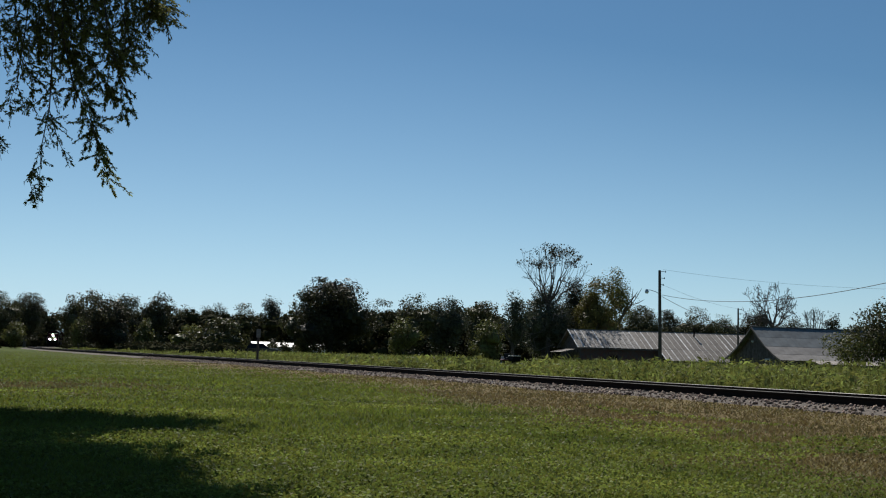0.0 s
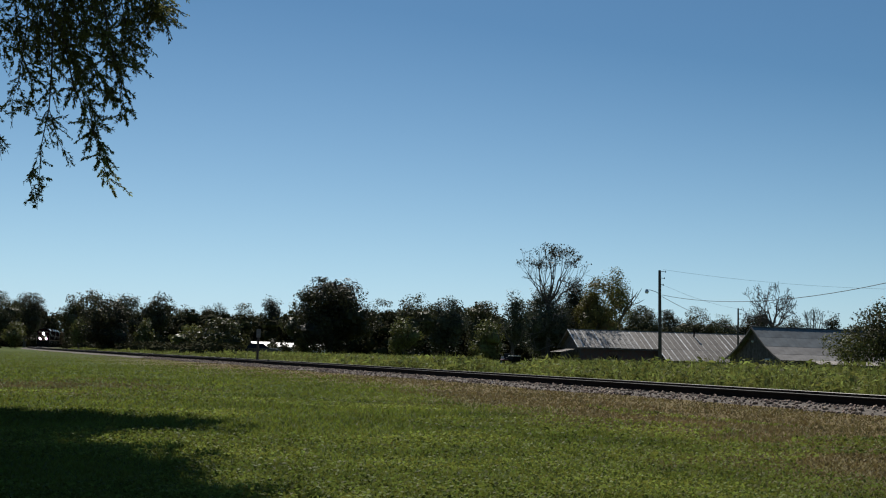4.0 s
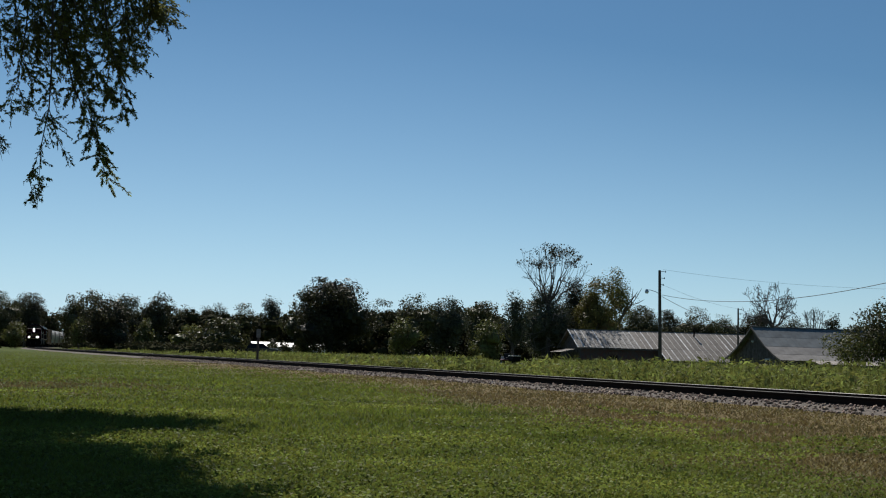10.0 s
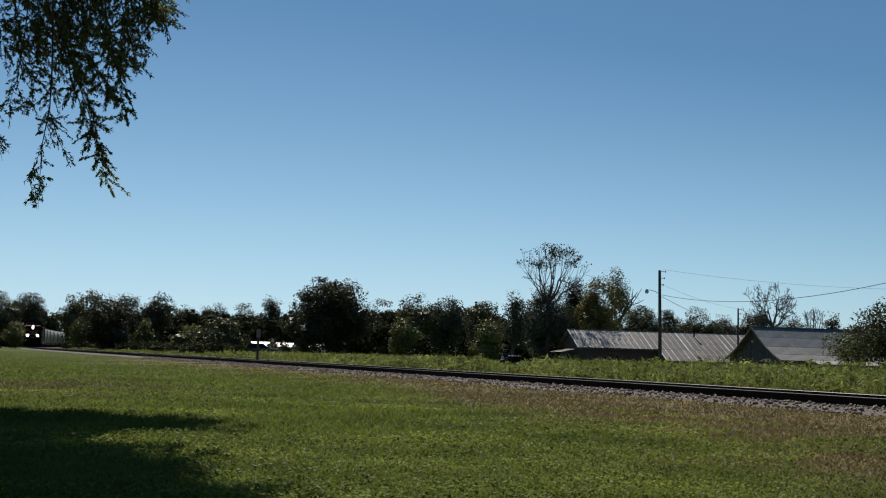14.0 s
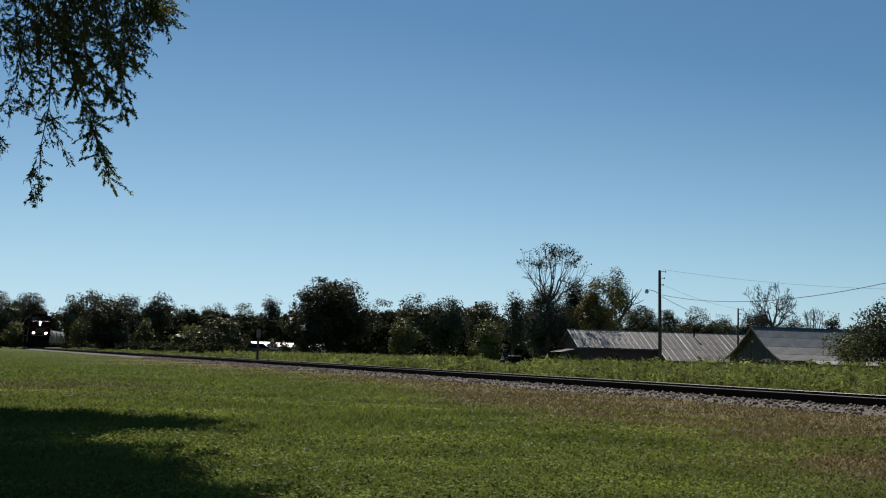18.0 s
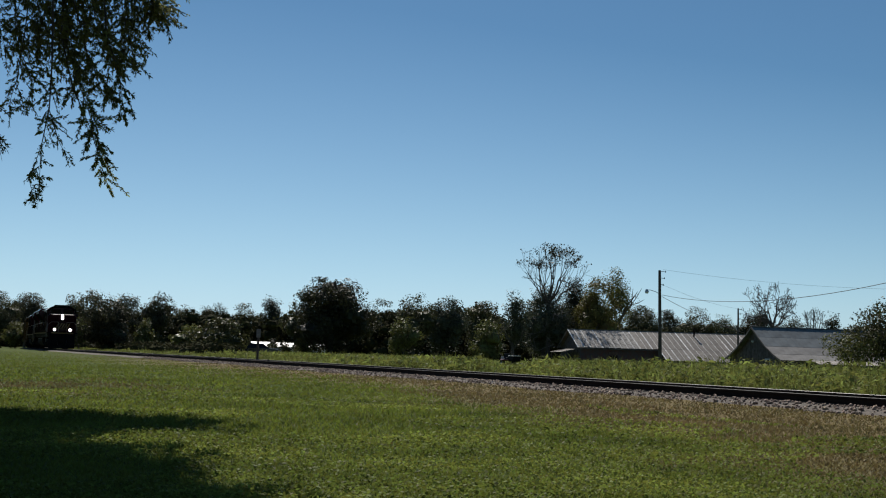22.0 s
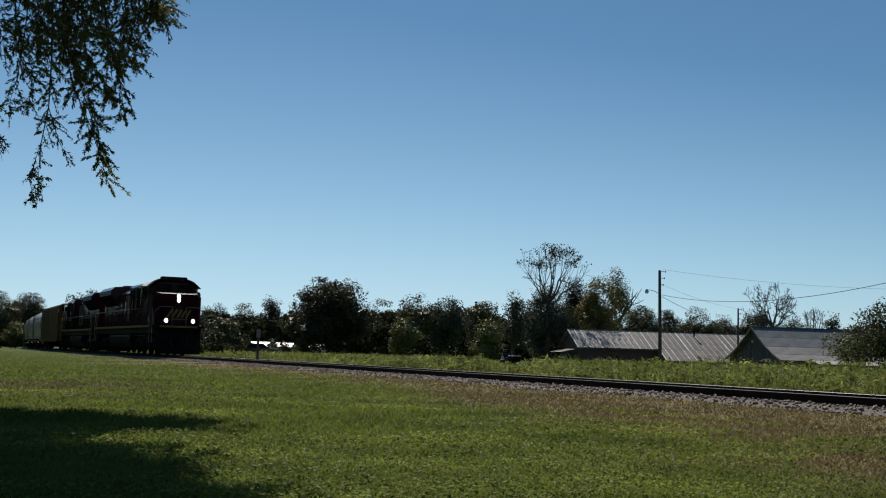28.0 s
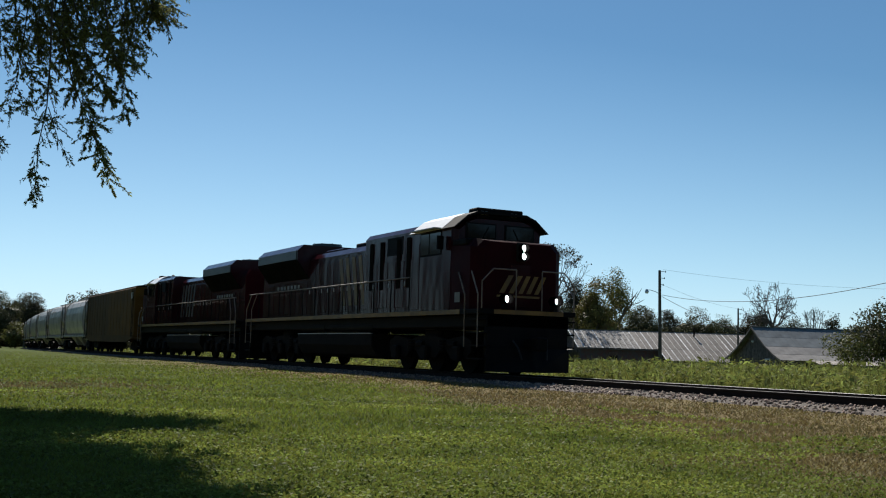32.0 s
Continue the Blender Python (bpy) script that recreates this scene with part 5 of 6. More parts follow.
def make_locomotive():
    t = thing("diesel_locomotive", pose(0, 0, 0), "maroon and black six-axle diesel freight locomotive with yellow sill stripe", "locomotive", "locomotives of the train")
    X = lambda q: HALF - q
    # underframe, sill stripe, tank, trucks
    part("underframe", box(X(22.0), X(0.75), -1.35, 1.35, 1.30, 1.66, 0.03), BLACK, t)
    part("deck", box(X(21.95), X(0.72), -1.55, 1.55, 1.66, 1.80, 0.015), BLACK, t)
    for sy in (-1, 1):
        part("sill_stripe", box(X(21.9), X(1.9), sy * 1.553 - 0.008, sy * 1.553 + 0.008, 1.665, 1.795), YELLOW, t, "yellow painted sill stripe")
    part("front_stripe", box(X(0.72) - 0.002, X(0.72) + 0.014, -1.12, 1.12, 1.67, 1.79), YELLOW, t, "yellow painted sill stripe")
    tank = mirror_pts([(0.75, 0.30), (1.25, 0.42), (1.45, 0.75), (1.45, 1.13)])
    part("fuel_tank", hull_x(tank, X(15.35), X(8.2)), GRIME, t, "grimy black fuel tank")
    for sy in (-1, 1):
        part("tank_ledge", box(X(15.3), X(8.25), sy * 1.40, sy * 1.47, 1.13, 1.16), ROOF_GREY, t)
        part("air_reservoir", rod((X(12.2), sy * 1.2, 1.38), (X(8.4), sy * 1.2, 1.38), 0.17, 0.17, 14), BLACK, t)
        part("air_reservoir", rod((X(15.2), sy * 1.2, 1.38), (X(12.8), sy * 1.2, 1.38), 0.17, 0.17, 14), BLACK, t)
    loco_truck(t, X(4.69))
    loco_truck(t, X(17.94))
    # pilots, plough, couplers, steps
    for q, f in ((0.75, 1), (21.9, -1)):
        part("pilot", box(min(X(q), X(q) - f * 0.18), max(X(q), X(q) - f * 0.18), -1.32, 1.32, 0.55, 1.66, 0.03), BLACK, t)
        plough = [[(X(q) + f * 0.02, -1.34, 0.10), (X(q) + f * 0.02, -1.34, 0.75), (X(q) - f * 0.06, -1.34, 0.75), (X(q) - f * 0.06, -1.34, 0.10)],
                  [(X(q) + f * 0.42, 0, 0.10), (X(q) + f * 0.16, 0, 0.75), (X(q), 0, 0.75), (X(q) + f * 0.3, 0, 0.10)],
                  [(X(q) + f * 0.02, 1.34, 0.10), (X(q) + f * 0.02, 1.34, 0.75), (X(q) - f * 0.06, 1.34, 0.75), (X(q) - f * 0.06, 1.34, 0.10)]]
        part("plough", loft(plough), BLACK, t)
        bm = box(min(X(q), X(q) + f * 0.55), max(X(q), X(q) + f * 0.55), -0.13, 0.13, 0.76, 1.02, 0.03)
        box(min(X(q) + f * 0.45, X(q) + f * 0.75), max(X(q) + f * 0.45, X(q) + f * 0.75), -0.2, 0.2, 0.68, 1.06, 0.05, bm)
        part("coupler", bm, GRIME, t)
        for sy in (-1, 1):
            part("air_hose", pipe([(X(q) + f * 0.02, sy * 0.5, 0.95), (X(q) + f * 0.25, sy * 0.46, 0.75), (X(q) + f * 0.35, sy * 0.4, 0.45)], 0.03), TYRE, t)
            for k in range(4):
                z = 0.42 + 0.36 * k
                part("step", box(min(X(q), X(q) - f * 0.75) , max(X(q), X(q) - f * 0.75), min(sy * 1.2, sy * 1.54), max(sy * 1.2, sy * 1.54), z, z + 0.04), BLACK, t)
            for dq in (0.1, 0.85):
                part("grab_iron", pipe([(X(q) - f * dq, sy * 1.56, 0.75), (X(q) - f * dq, sy * 1.56, 2.2), (X(q) - f * (dq + 0.5), sy * 1.5, 2.85)], 0.02), WORN_RAIL, t)
    # nose
    def ring(q, w, z0, z1, c=0.22):
        return [(X(q), -w, z0), (X(q), w, z0), (X(q), w, z1 - c), (X(q), w - c, z1), (X(q), -w + c, z1), (X(q), -w, z1 - c)]
    part("nose", loft([ring(1.22, 1.18, 1.80, 3.70), ring(1.33, 1.36, 1.80, 3.74), ring(1.52, 1.46, 1.80, 3.78), ring(2.55, 1.49, 1.80, 3.84), ring(2.75, 1.49, 1.80, 3.86)]), MAROON_DULL, t)
    part("nose_door", box(X(1.22), X(1.22) + 0.025, -0.33, 0.33, 1.9, 3.1, 0.01), MAROON, t)
    part("headlight_housing", box(X(1.22), X(1.22) + 0.06, -0.17, 0.17, 3.17, 3.72, 0.03), BLACK, t)
    # lenses widened to stand for the lamps' glare from afar
    for z in (3.32, 3.56):
        h = part("headlight", hood_tube(X(1.16), 0.22, z, 0.119, 0.111, 0.0), HOOD, t)
        part("lens", rod((X(1.16), 0, z), (X(1.155), 0, z), 0.111, 0.111, 18), LAMP, h, "lit round headlight lens")
    for sy in (-1, 1):
        d = part("ditch_light", hood_tube(X(0.74), 0.30, 2.08, 0.138, 0.125, sy * 0.8), HOOD, t)
        part("lens", rod((X(0.74), sy * 0.8, 2.08), (X(0.73), sy * 0.8, 2.08), 0.125, 0.125, 18), LAMP, d, "lit round ditch light lens")
        part("bracket", box(X(0.80), X(0.62), sy * 0.8 - 0.06, sy * 0.8 + 0.06, 1.8, 1.98), BLACK, d)
        part("front_handrail", pipe([(X(0.74), sy * 1.5, 1.8), (X(0.74), sy * 1.5, 2.55), (X(0.74), sy * 1.15, 2.9), (X(0.74), sy * 0.42, 2.9), (X(0.74), sy * 0.42, 1.8)], 0.02), WORN_RAIL, t)
        part("battery_box", box(X(2.55), X(1.75), min(sy * 1.1, sy * 1.48), max(sy * 1.1, sy * 1.48), 3.62, 3.80, 0.03), BLACK, t)
    for i, (y0, lean, wd) in enumerate(((-0.70, 0.30, 0.16), (-0.40, 0.30, 0.16), (-0.08, 0.26, 0.14), (0.18, 0.26, 0.14), (0.44, 0.26, 0.14))):
        prof = [(y0, 2.28), (y0 + wd, 2.28), (y0 + wd + lean, 2.78), (y0 + lean, 2.78)]
        part("emblem_stroke", loft([[(X(1.22) + 0.030, y, z) for y, z in prof], [(X(1.22) + 0.036, y, z) for y, z in prof]]), YELLOW, t, "slanted yellow stroke of a painted emblem")
    part("emblem_bar", box(X(1.22) + 0.030, X(1.22) + 0.037, -0.78, 0.62, 2.16, 2.22), YELLOW, t, "slanted yellow stroke of a painted emblem")
    # cab
    cabp = mirror_pts([(1.5, 1.80), (1.5, 4.20), (1.12, 4.50), (0.78, 4.62)])
    part("cab", hull_x(cabp, X(5.15), X(2.62)), MAROON, t)
    part("cab_front", loft([[(X(2.62), y, z) for y, z in mirror_pts([(1.46, 3.6), (1.46, 4.16), (1.08, 4.47), (0.78, 4.59)])],
                            [(X(2.40), y, z) for y, z in mirror_pts([(1.36, 3.6), (1.36, 4.10), (1.0, 4.38), (0.76, 4.46)])]]), MAROON, t)
    # roof white behind, black in front, where the painted glint ends
    part("cab_roof", hull_x(mirror_pts([(0.0, 4.625), (0.80, 4.63), (1.13, 4.51), (1.56, 4.16), (1.60, 4.17), (1.15, 4.55), (0.82, 4.68), (0.0, 4.69)])[:8] +
                            [(-y, z) for y, z in reversed([(0.80, 4.63), (1.13, 4.51), (1.56, 4.16), (1.60, 4.17), (1.15, 4.55), (0.82, 4.68)])], X(5.2), X(3.05)), CAB_GLINT, t, "cab roof coloured white for the sun glint on it")
    part("visor", hull_x([(y, z - 0.01) for y, z in mirror_pts([(1.56, 4.16), (1.60, 4.17), (1.15, 4.55), (0.82, 4.68)])][:4] + [(-0.82, 4.67), (-1.15, 4.54), (-1.60, 4.16), (-1.56, 4.15), (-1.13, 4.48), (-0.80, 4.60), (0.80, 4.60), (1.13, 4.48)], X(3.05), X(2.28)), BLACK, t, "black sun visor and roof front, dark where the glint ends")
    nb = part("number_board", box(X(2.95), X(2.42), -0.78, 0.78, 4.50, 4.80, 0.03), BLACK, t)
    for sy in (-1, 1):
        for k in range(2):
            part("figure_bar", box(X(2.42), X(2.42) + 0.006, sy * 0.5 - 0.14 + 0.13 * k, sy * 0.5 - 0.06 + 0.13 * k, 4.59, 4.70), LETTER, nb, "small white bar of unreadable figures")
        y0, y1 = sorted((sy * 0.14, sy * 1.16))
        fr = part("windscreen_frame", box(X(2.40), X(2.40) + 0.02, y0, y1, 3.86, 4.34, 0.01), BLACK, t)
        part("pane", box(X(2.40) + 0.02, X(2.40) + 0.03, y0 + 0.05, y1 - 0.05, 3.90, 4.30), GLASS, fr)
        part("wiper", rod((X(2.40) + 0.045, sy * 0.6, 3.9), (X(2.40) + 0.045, sy * 0.42, 4.22), 0.012, 0.012, 5), BLACK, t)
        w = part("side_window", box(X(4.6), X(3.2), sy * 1.5 - 0.012, sy * 1.5 + 0.012, 3.42, 4.14, 0.008), BLACK, t)
        for x0, x1 in ((4.55, 4.02), (3.95, 3.25)):
            part("pane", box(X(x0), X(x1), sy * 1.508 - 0.01, sy * 1.508 + 0.01, 3.47, 4.09), GLASS, w)
        part("awning", slab([(X(4.75), 4.17), (X(3.1), 4.17), (X(3.1), 4.20), (X(4.75), 4.20)], sy * 1.52, sy * 1.82), ROOF_GREY, t, "pale grey window awning")
        part("mirror", box(X(3.05), X(2.98), min(sy * 1.55, sy * 1.75), max(sy * 1.55, sy * 1.75), 3.55, 3.95, 0.01), BLACK, t)
        part("cab_door", box(X(5.1), X(4.65), sy * 1.5 - 0.015, sy * 1.5 + 0.015, 1.85, 3.85, 0.01), MAROON, t)
        part("sill_plate", box(X(2.2), X(1.9), sy * 1.56 - 0.004, sy * 1.56 + 0.004, 2.0, 2.28), LETTER, t, "small white painted plate")
    part("horn", rod((X(4.2), 0.2, 4.72), (X(3.7), 0.2, 4.76), 0.04, 0.10, 8), BLACK, t)
    part("antenna_dome", rod((X(3.5), -0.3, 4.66), (X(3.5), -0.3, 4.82), 0.22, 0.12, 12), WHITE, t)
    # inverter cabinet, engine hood, radiators
    part("inverter_cabinet", hull_x(mirror_pts([(1.42, 1.80), (1.42, 4.28), (1.28, 4.44)]), X(9.0), X(5.2)), MAROON, t)
    part("engine_hood", hull_x(mirror_pts([(0.98, 1.80), (0.98, 4.05), (0.80, 4.25), (0.4, 4.32)]), X(15.6), X(9.0)), MAROON, t)
    part("radiator_section", hull_x(mirror_pts([(0.98, 1.80), (0.98, 3.35), (1.50, 4.05), (1.50, 4.42), (1.25, 4.66)]), X(20.6), X(15.6)), MAROON, t)
    part("rear_hood", hull_x(mirror_pts([(0.98, 1.80), (0.98, 3.9), (0.75, 4.2)]), X(21.3), X(20.6)), MAROON, t)
    for i in range(3):
        q = 16.3 + i * 1.5
        f = part("radiator_fan", rod((X(q), 0, 4.66), (X(q), 0, 4.78), 0.62, 0.60, 24), WING_GREY, t)
        for k in range(4):
            a = k * 0.785
            part("guard_bar", rod((X(q) + 0.58 * math.cos(a), 0.58 * math.sin(a), 4.79), (X(q) - 0.58 * math.cos(a), -0.58 * math.sin(a), 4.79), 0.012, 0.012, 5), GRIME, f)
    part("exhaust_stack", box(X(12.6), X(11.6), -0.28, 0.28, 4.3, 4.52, 0.03), BLACK, t)
    part("roof_hatch", box(X(15.0), X(13.2), -0.55, 0.55, 4.30, 4.40, 0.03), MAROON, t)
    part("dynamic_brake_box", box(X(7.6), X(5.9), -0.7, 0.7, 4.44, 4.54, 0.03), BLACK, t)
    for sy in (-1, 1):
        part("radiator_grille", loft([[(X(20.58), sy * 0.99, 3.35), (X(15.62), sy * 0.99, 3.35), (X(15.62), sy * 1.01, 3.33), (X(20.58), sy * 1.01, 3.33)],
                                      [(X(20.58), sy * 1.505, 4.055), (X(15.62), sy * 1.505, 4.055), (X(15.62), sy * 1.53, 4.04), (X(20.58), sy * 1.53, 4.04)]]), GRILLE, t, "black radiator intake grille")
        part("radiator_wing", box(X(20.5), X(15.7), sy * 1.515 - 0.012, sy * 1.515 + 0.012, 4.07, 4.40), WING_GREY, t, "dark green-grey side panel of the radiator wing")
        part("inverter_grille", box(X(7.2), X(6.0), sy * 1.42 - 0.01, sy * 1.42 + 0.02, 3.62, 4.2, 0.01), BLACK, t)
        # black strips added for the dark upright streaks on the cabinet side
        for q in (5.42, 6.15, 7.45, 8.30):
            part("louvre", box(X(q + 0.26), X(q), sy * 1.445 - 0.012, sy * 1.445 + 0.012, 2.55, 4.12, 0.008), GRILLE, t, "black upright strip")
        for i in range(6):
            q = 5.3 + 0.61 * i
            d = part("cabinet_door", box(X(q + 0.55), X(q), sy * 1.425 - 0.012, sy * 1.425 + 0.012, 1.95, 3.42, 0.01), MAROON, t)
            part("latch", box(X(q + 0.5), X(q + 0.45), sy * 1.44 - 0.015, sy * 1.44 + 0.015, 2.6, 2.75), CHROME, d)
        for i in range(10):
            q = 9.1 + 0.645 * i
            d = part("hood_door", box(X(q + 0.6), X(q), sy * 0.985 - 0.014, sy * 0.985 + 0.014, 1.95, 3.85, 0.012), MAROON, t)
            part("latch", box(X(q + 0.55), X(q + 0.5), sy * 1.005 - 0.012, sy * 1.005 + 0.012, 2.7, 2.85), CHROME, d)
        for i in range(7):
            q = 15.75 + 0.68 * i
            part("hood_door", box(X(q + 0.62), X(q), sy * 0.985 - 0.014, sy * 0.985 + 0.014, 1.95, 3.2, 0.012), MAROON, t)
        handrail(t, X(5.3), X(21.6), sy * 1.5, 1.80, 2.85, 1.36)
        strokes(t, "emblem_stroke", X(9.3), sy * 1.002, 2.15, 1.75, 0.60, 5, -0.42, 0.27, YELLOW, "tall slanted yellow stroke of a painted emblem", sy)
        for i in range(7):
            part("letter_bar", box(X(16.6 + 0.42 * i) - 0.22, X(16.6 + 0.42 * i), sy * 1.002 - 0.006, sy * 1.002 + 0.006, 2.98, 3.12), LETTER, t, "small white bar of unreadable lettering")
    return t


def freight_truck(t, xc):
    for sy in (-1, 1):
        y = sy * 1.0
        prof = [(xc - 1.15, 0.36), (xc - 0.75, 0.36), (xc - 0.4, 0.22), (xc + 0.4, 0.22), (xc + 0.75, 0.36), (xc + 1.15, 0.36), (xc + 1.15, 0.6), (xc + 0.5, 0.78), (xc - 0.5, 0.78), (xc - 1.15, 0.6)]
        part("truck_frame", slab(prof, y - 0.07, y + 0.07), GRIME, t)
    part("bolster", box(xc - 0.25, xc + 0.25, -1.1, 1.1, 0.5, 0.9, 0.03), GRIME, t)
    wheelsets(t, (xc - 0.88, xc + 0.88), CAR_WHEEL, 0.42, GRIME)


def ladder(t, x, y, z0, z1, sy):
    bm = bmesh.new()
    for dx in (-0.2, 0.2):
        rod((x + dx, y, z0), (x + dx, y, z1), 0.018, 0.018, 5, bm)
    for k in range(int((z1 - z0) / 0.38)):
        rod((x - 0.2, y, z0 + 0.2 + 0.38 * k), (x + 0.2, y, z0 + 0.2 + 0.38 * k), 0.014, 0.014, 5, bm)
    part("ladder", bm, GRIME, t)


def couplers(t, half):
    for f in (-1, 1):
        bm = box(min(f * (half - 0.8), f * half), max(f * (half - 0.8), f * half), -0.12, 0.12, 0.76, 1.0, 0.03)
        part("coupler", bm, GRIME, t)


def make_hopper(half=8.05):
    """Curved-side covered hopper car."""
    t = thing("covered_hopper", pose(0, 0, 0), "grey curved-sided covered hopper freight car", "freight car", "freight cars of the train")
    sec = mirror_pts([(1.10, 1.15), (1.34, 1.45), (1.50, 1.95), (1.58, 2.55), (1.57, 3.15), (1.46, 3.70), (1.25, 4.10), (0.9, 4.32), (0.4, 4.40)])
    e = half - 1.15

    def cut(x, k):
        return [(x, y * (1 - 0.10 * k), max(z, 1.15 + 1.5 * k) if z < 2.6 else z) for y, z in sec]
    part("body", loft([cut(-e, 1), cut(-e + 1.5, 0)] + [cut(x, 0) for x in np.linspace(-e + 1.9, e - 1.9, 7)] + [cut(e - 1.5, 0), cut(e, 1)]), HOPPER, t, smooth=False)
    for sy in (-1, 1):
        part("side_sill", box(-half + 0.6, half - 0.6, sy * 1.42 - 0.08, sy * 1.42 + 0.08, 1.12, 1.32, 0.02), HOPPER, t)
        part("roof_rail", box(-e, e, sy * 0.42 - 0.03, sy * 0.42 + 0.03, 4.52, 4.58), CHROME, t)
        for x in np.linspace(-e + 0.9, e - 0.9, 5):
            part("rib", loft([[(x - 0.04, y * 1.012, z) for y, z in sec[1:9]][:] if sy > 0 else [(x - 0.04, -y * 1.012, z) for y, z in sec[1:9]],
                              [(x + 0.04, y * 1.012, z) for y, z in sec[1:9]][:] if sy > 0 else [(x + 0.04, -y * 1.012, z) for y, z in sec[1:9]]]), HOPPER, t)
        ladder(t, half - 1.0, sy * 1.5, 1.1, 4.2, sy)
        ladder(t, -half + 1.0, sy * 1.5, 1.1, 4.2, sy)
    for x in np.linspace(-4.0, 4.0, 3):
        bay = [[(x - 1.25, -1.05, 1.2), (x + 1.25, -1.05, 1.2), (x + 1.25, 1.05, 1.2), (x - 1.25, 1.05, 1.2)],
               [(x - 0.35, -0.5, 0.42), (x + 0.35, -0.5, 0.42), (x + 0.35, 0.5, 0.42), (x - 0.35, 0.5, 0.42)]]
        b = part("discharge_bay", loft(bay), HOPPER, t)
        part("gate", box(x - 0.4, x + 0.4, -0.55, 0.55, 0.34, 0.44, 0.02), GRIME, b)
    part("roof_walk", box(-e, e, -0.35, 0.35, 4.50, 4.53), CHROME, t)
    for x in np.linspace(-e + 0.9, e - 0.9, 6):
        part("roof_hatch", rod((x, 0, 4.38), (x, 0, 4.49), 0.33, 0.30, 12), HOPPER, t)
    for f in (-1, 1):
        part("end_platform", box(min(f * (half - 0.45), f * (e - 0.9)), max(f * (half - 0.45), f * (e - 0.9)), -1.45, 1.45, 1.02, 1.14, 0.02), GRIME, t)
        for sy in (-1, 1):
            part("end_post", rod((f * (half - 0.6), sy * 1.3, 1.1), (f * (e + 0.05), sy * 1.3, 4.0), 0.05, 0.05, 6), HOPPER, t)
        freight_truck(t, f * (half - 2.0))
    couplers(t, half)
    return t


def make_boxcar(half=10.2):
    t = thing("boxcar", pose(0, 0, 0), "ochre steel boxcar with a darker brown half", "freight car", "freight cars of the train")
    e = half - 0.25
    sec = mirror_pts([(1.55, 1.05), (1.55, 4.22), (1.45, 4.34), (0.7, 4.44)])
    part("body", hull_x(sec, 0.0, e), OCHRE, t)
    part("rear_body", hull_x(sec, -e, 0.0), OCHRE_DARK, t, "darker brown rear half")
    part("roof_cap", hull_x(mirror_pts([(1.5, 4.30), (1.47, 4.36), (0.7, 4.47)]), -e - 0.03, e + 0.03), GRIME, t)
    for sy in (-1, 1):
        for x in np.linspace(-e + 0.3, e - 0.3, 17):
            if abs(x) > 0.2:
                part("rib", box(x - 0.05, x + 0.05, sy * 1.555 - 0.012, sy * 1.555 + 0.012, 1.1, 4.2, 0.008), OCHRE if x > 0 else OCHRE_DARK, t)
        part("side_sill", slab([(-e, 1.05), (-e + 2.2, 0.75), (e - 2.2, 0.75), (e, 1.05), (e, 1.2), (-e, 1.2)], sy * 1.56 - 0.04, sy * 1.56 + 0.04), OCHRE_DARK, t)
        for k in range(2):
            part("figure_bar", box(e - 1.0 + 0.35 * k, e - 0.85 + 0.35 * k, sy * 1.615 - 0.004, sy * 1.615 + 0.004, 3.55, 3.95), WHITE, t, "small white bar of unreadable figures")
        ladder(t, e - 0.4, sy * 1.62, 1.1, 4.2, sy)
        ladder(t, -e + 0.4, sy * 1.62, 1.1, 4.2, sy)
    for f in (-1, 1):
        for k in range(5):
            part("end_corrugation", box(min(f * e, f * (e + 0.07)), max(f * e, f * (e + 0.07)), -1.35, 1.35, 1.3 + 0.55 * k, 1.55 + 0.55 * k, 0.03), OCHRE, t)
        freight_truck(t, f * (half - 2.4))
    couplers(t, half)
    return t


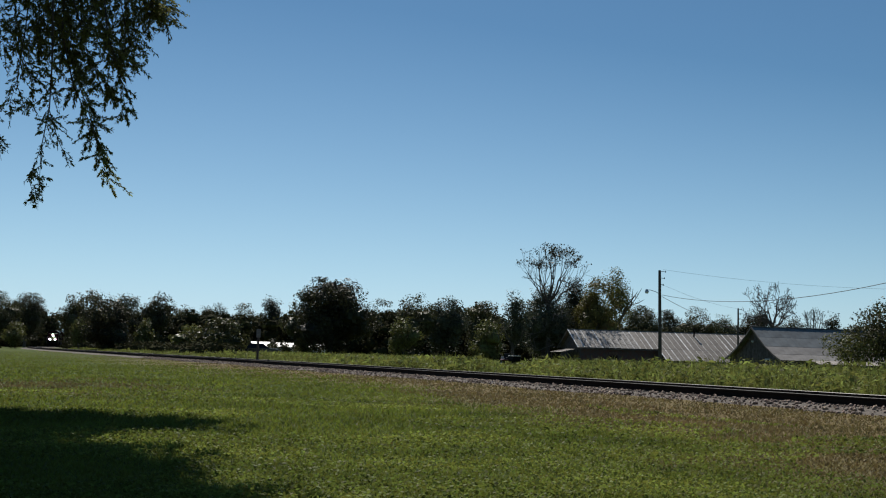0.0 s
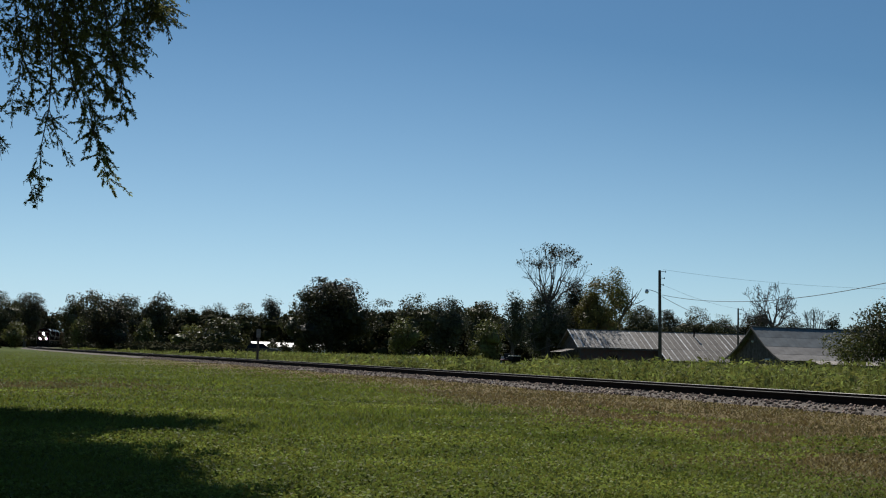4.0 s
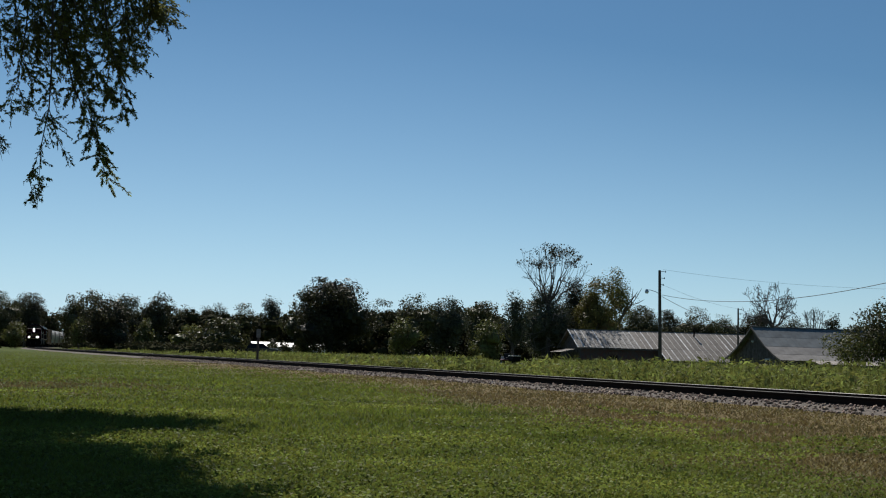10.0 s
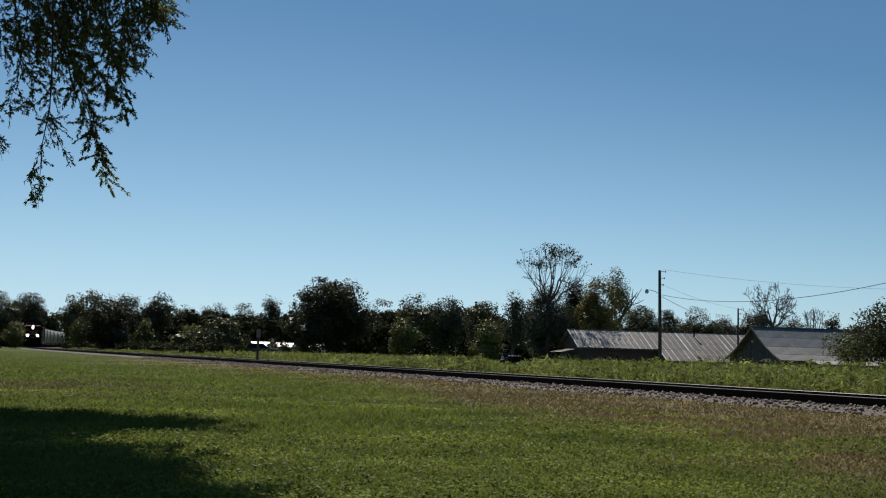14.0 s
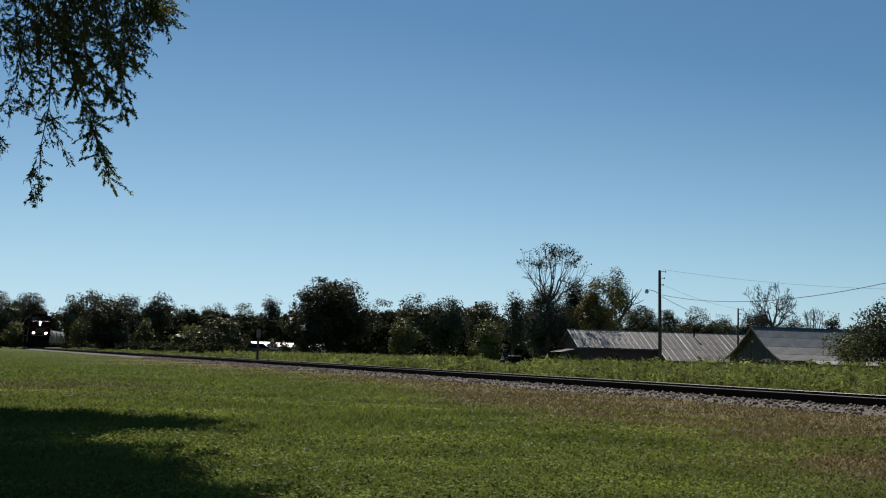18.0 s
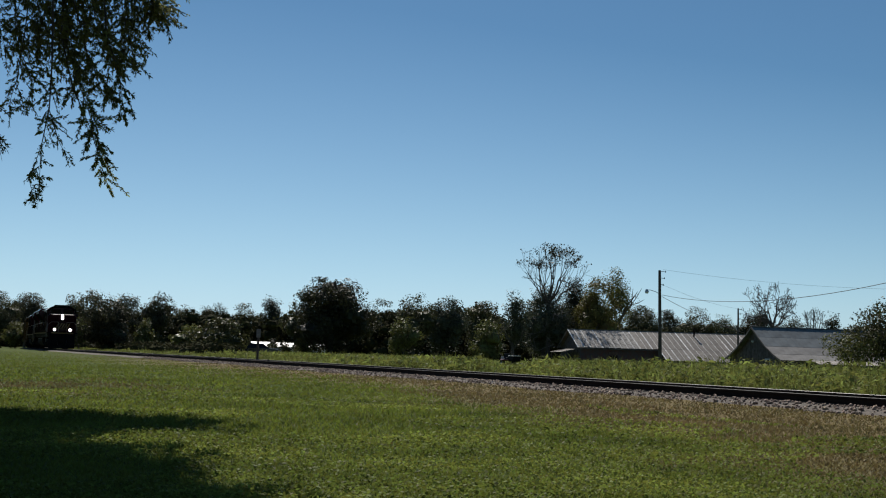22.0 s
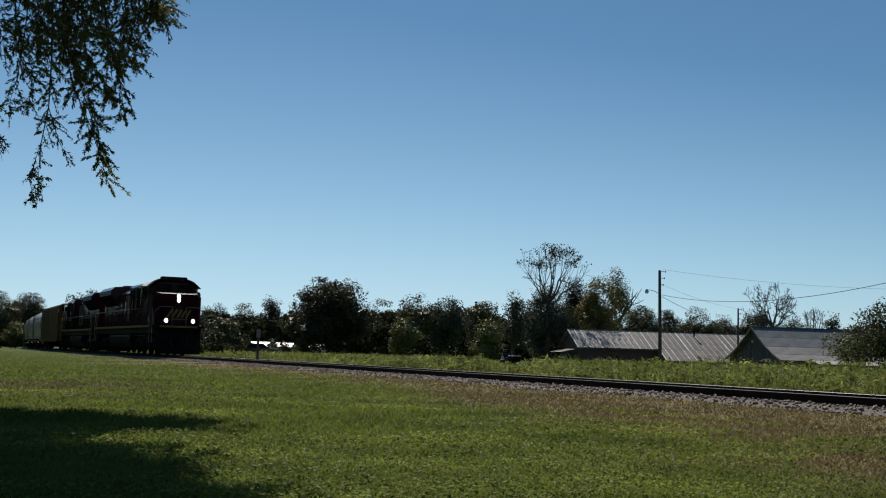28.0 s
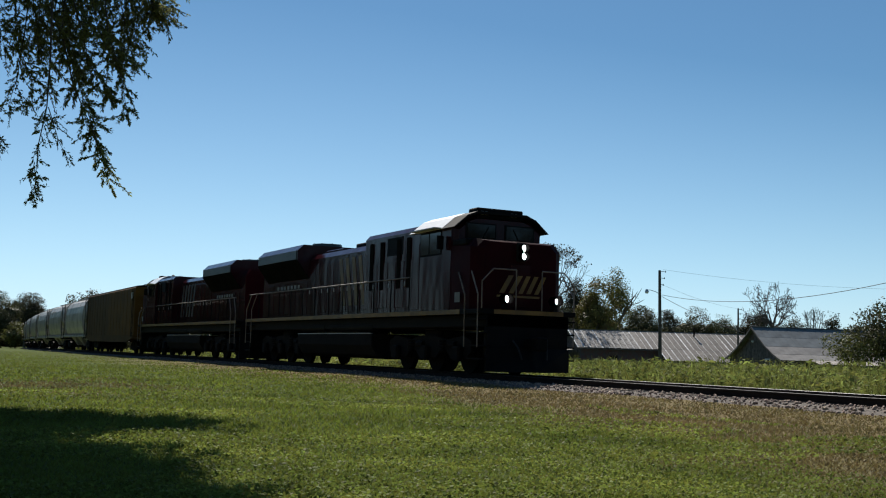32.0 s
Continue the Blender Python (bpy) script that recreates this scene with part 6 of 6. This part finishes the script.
LOCO = make_locomotive()
LOCO_REAR = copy_thing(LOCO, pose(0, 0, 0))
for o in LOCO_REAR.children_recursive:
    if o.name.startswith("lens"):
        o.material_slots[0].link = "OBJECT"
        o.material_slots[0].material = DEAD_LAMP
        o["label"] = "unlit round lamp lens"
    if o.name.startswith("emblem_stroke"):
        o.material_slots[0].link = "OBJECT"
        o.material_slots[0].material = FADED
        o["label"] = "faded slanted stroke of a painted emblem"
LOCO_REAR["label"] = "maroon and black diesel locomotive coupled backwards behind the leader"
BOXCAR = make_boxcar()
HOPPERS = [make_hopper()]
for _ in range(11):
    HOPPERS.append(copy_thing(HOPPERS[0], pose(0, 0, 0)))


# ---- the moving train ----
def front_at(t):
    """Way of the leading coupler along the line at t seconds, at a steady speed."""
    s = -24.98 + 10.047 * (t - 32) + 0.0425 * (t - 32) ** 2
    if t < 27.5:
        s = -69.33 + 9.666 * (t - 27.5) + 0.0048 * (t - 27.5) ** 2
    return s


def motions():
    times = [i * 0.8 for i in range(41)]
    cars = [(LOCO, HALF, 0), (LOCO_REAR, 3 * HALF, 180), (BOXCAR, 4 * HALF + 10.5, 0)]
    cars += [(h, 4 * HALF + 21.0 + 8.15 + 16.3 * i, 0) for i, h in enumerate(HOPPERS)]
    for ob, back, turn in cars:
        walk(ob, [(t, track_pose(front_at(t) - back) @ pose(0, 0, 0, 0, 0, turn)) for t in times])
    # wheels turn as they roll, a row for each sixth of a turn or less
    for ob, back, turn in cars[:3]:
        sign = -1 if turn else 1
        for w in [c for c in ob.children if c.name.startswith("wheelset")]:
            r, at = w["radius"], w.matrix_basis.translation.copy()
            step = 0.06 if r < 0.5 else 0.08
            n = round(32.0 / step)
            turned = [sign * math.degrees((front_at(32.0 * i / n) - front_at(0)) / r) for i in range(n + 1)]
            walk(w, [(32.0 * i / n, Matrix.Translation(at) @ Matrix.Rotation(radians(turned[i]), 4, "Y")) for i in range(n + 1)])
    # boughs sway a little in the wind
    for ob, at, seed in SWAY:
        rng = random.Random(seed)
        rows = [(1.6 * i, pose(*at, rng.uniform(-0.7, 0.7), rng.uniform(-0.5, 0.9), rng.uniform(-0.8, 0.8))) for i in range(21)]
        walk(ob, rows)


motions()
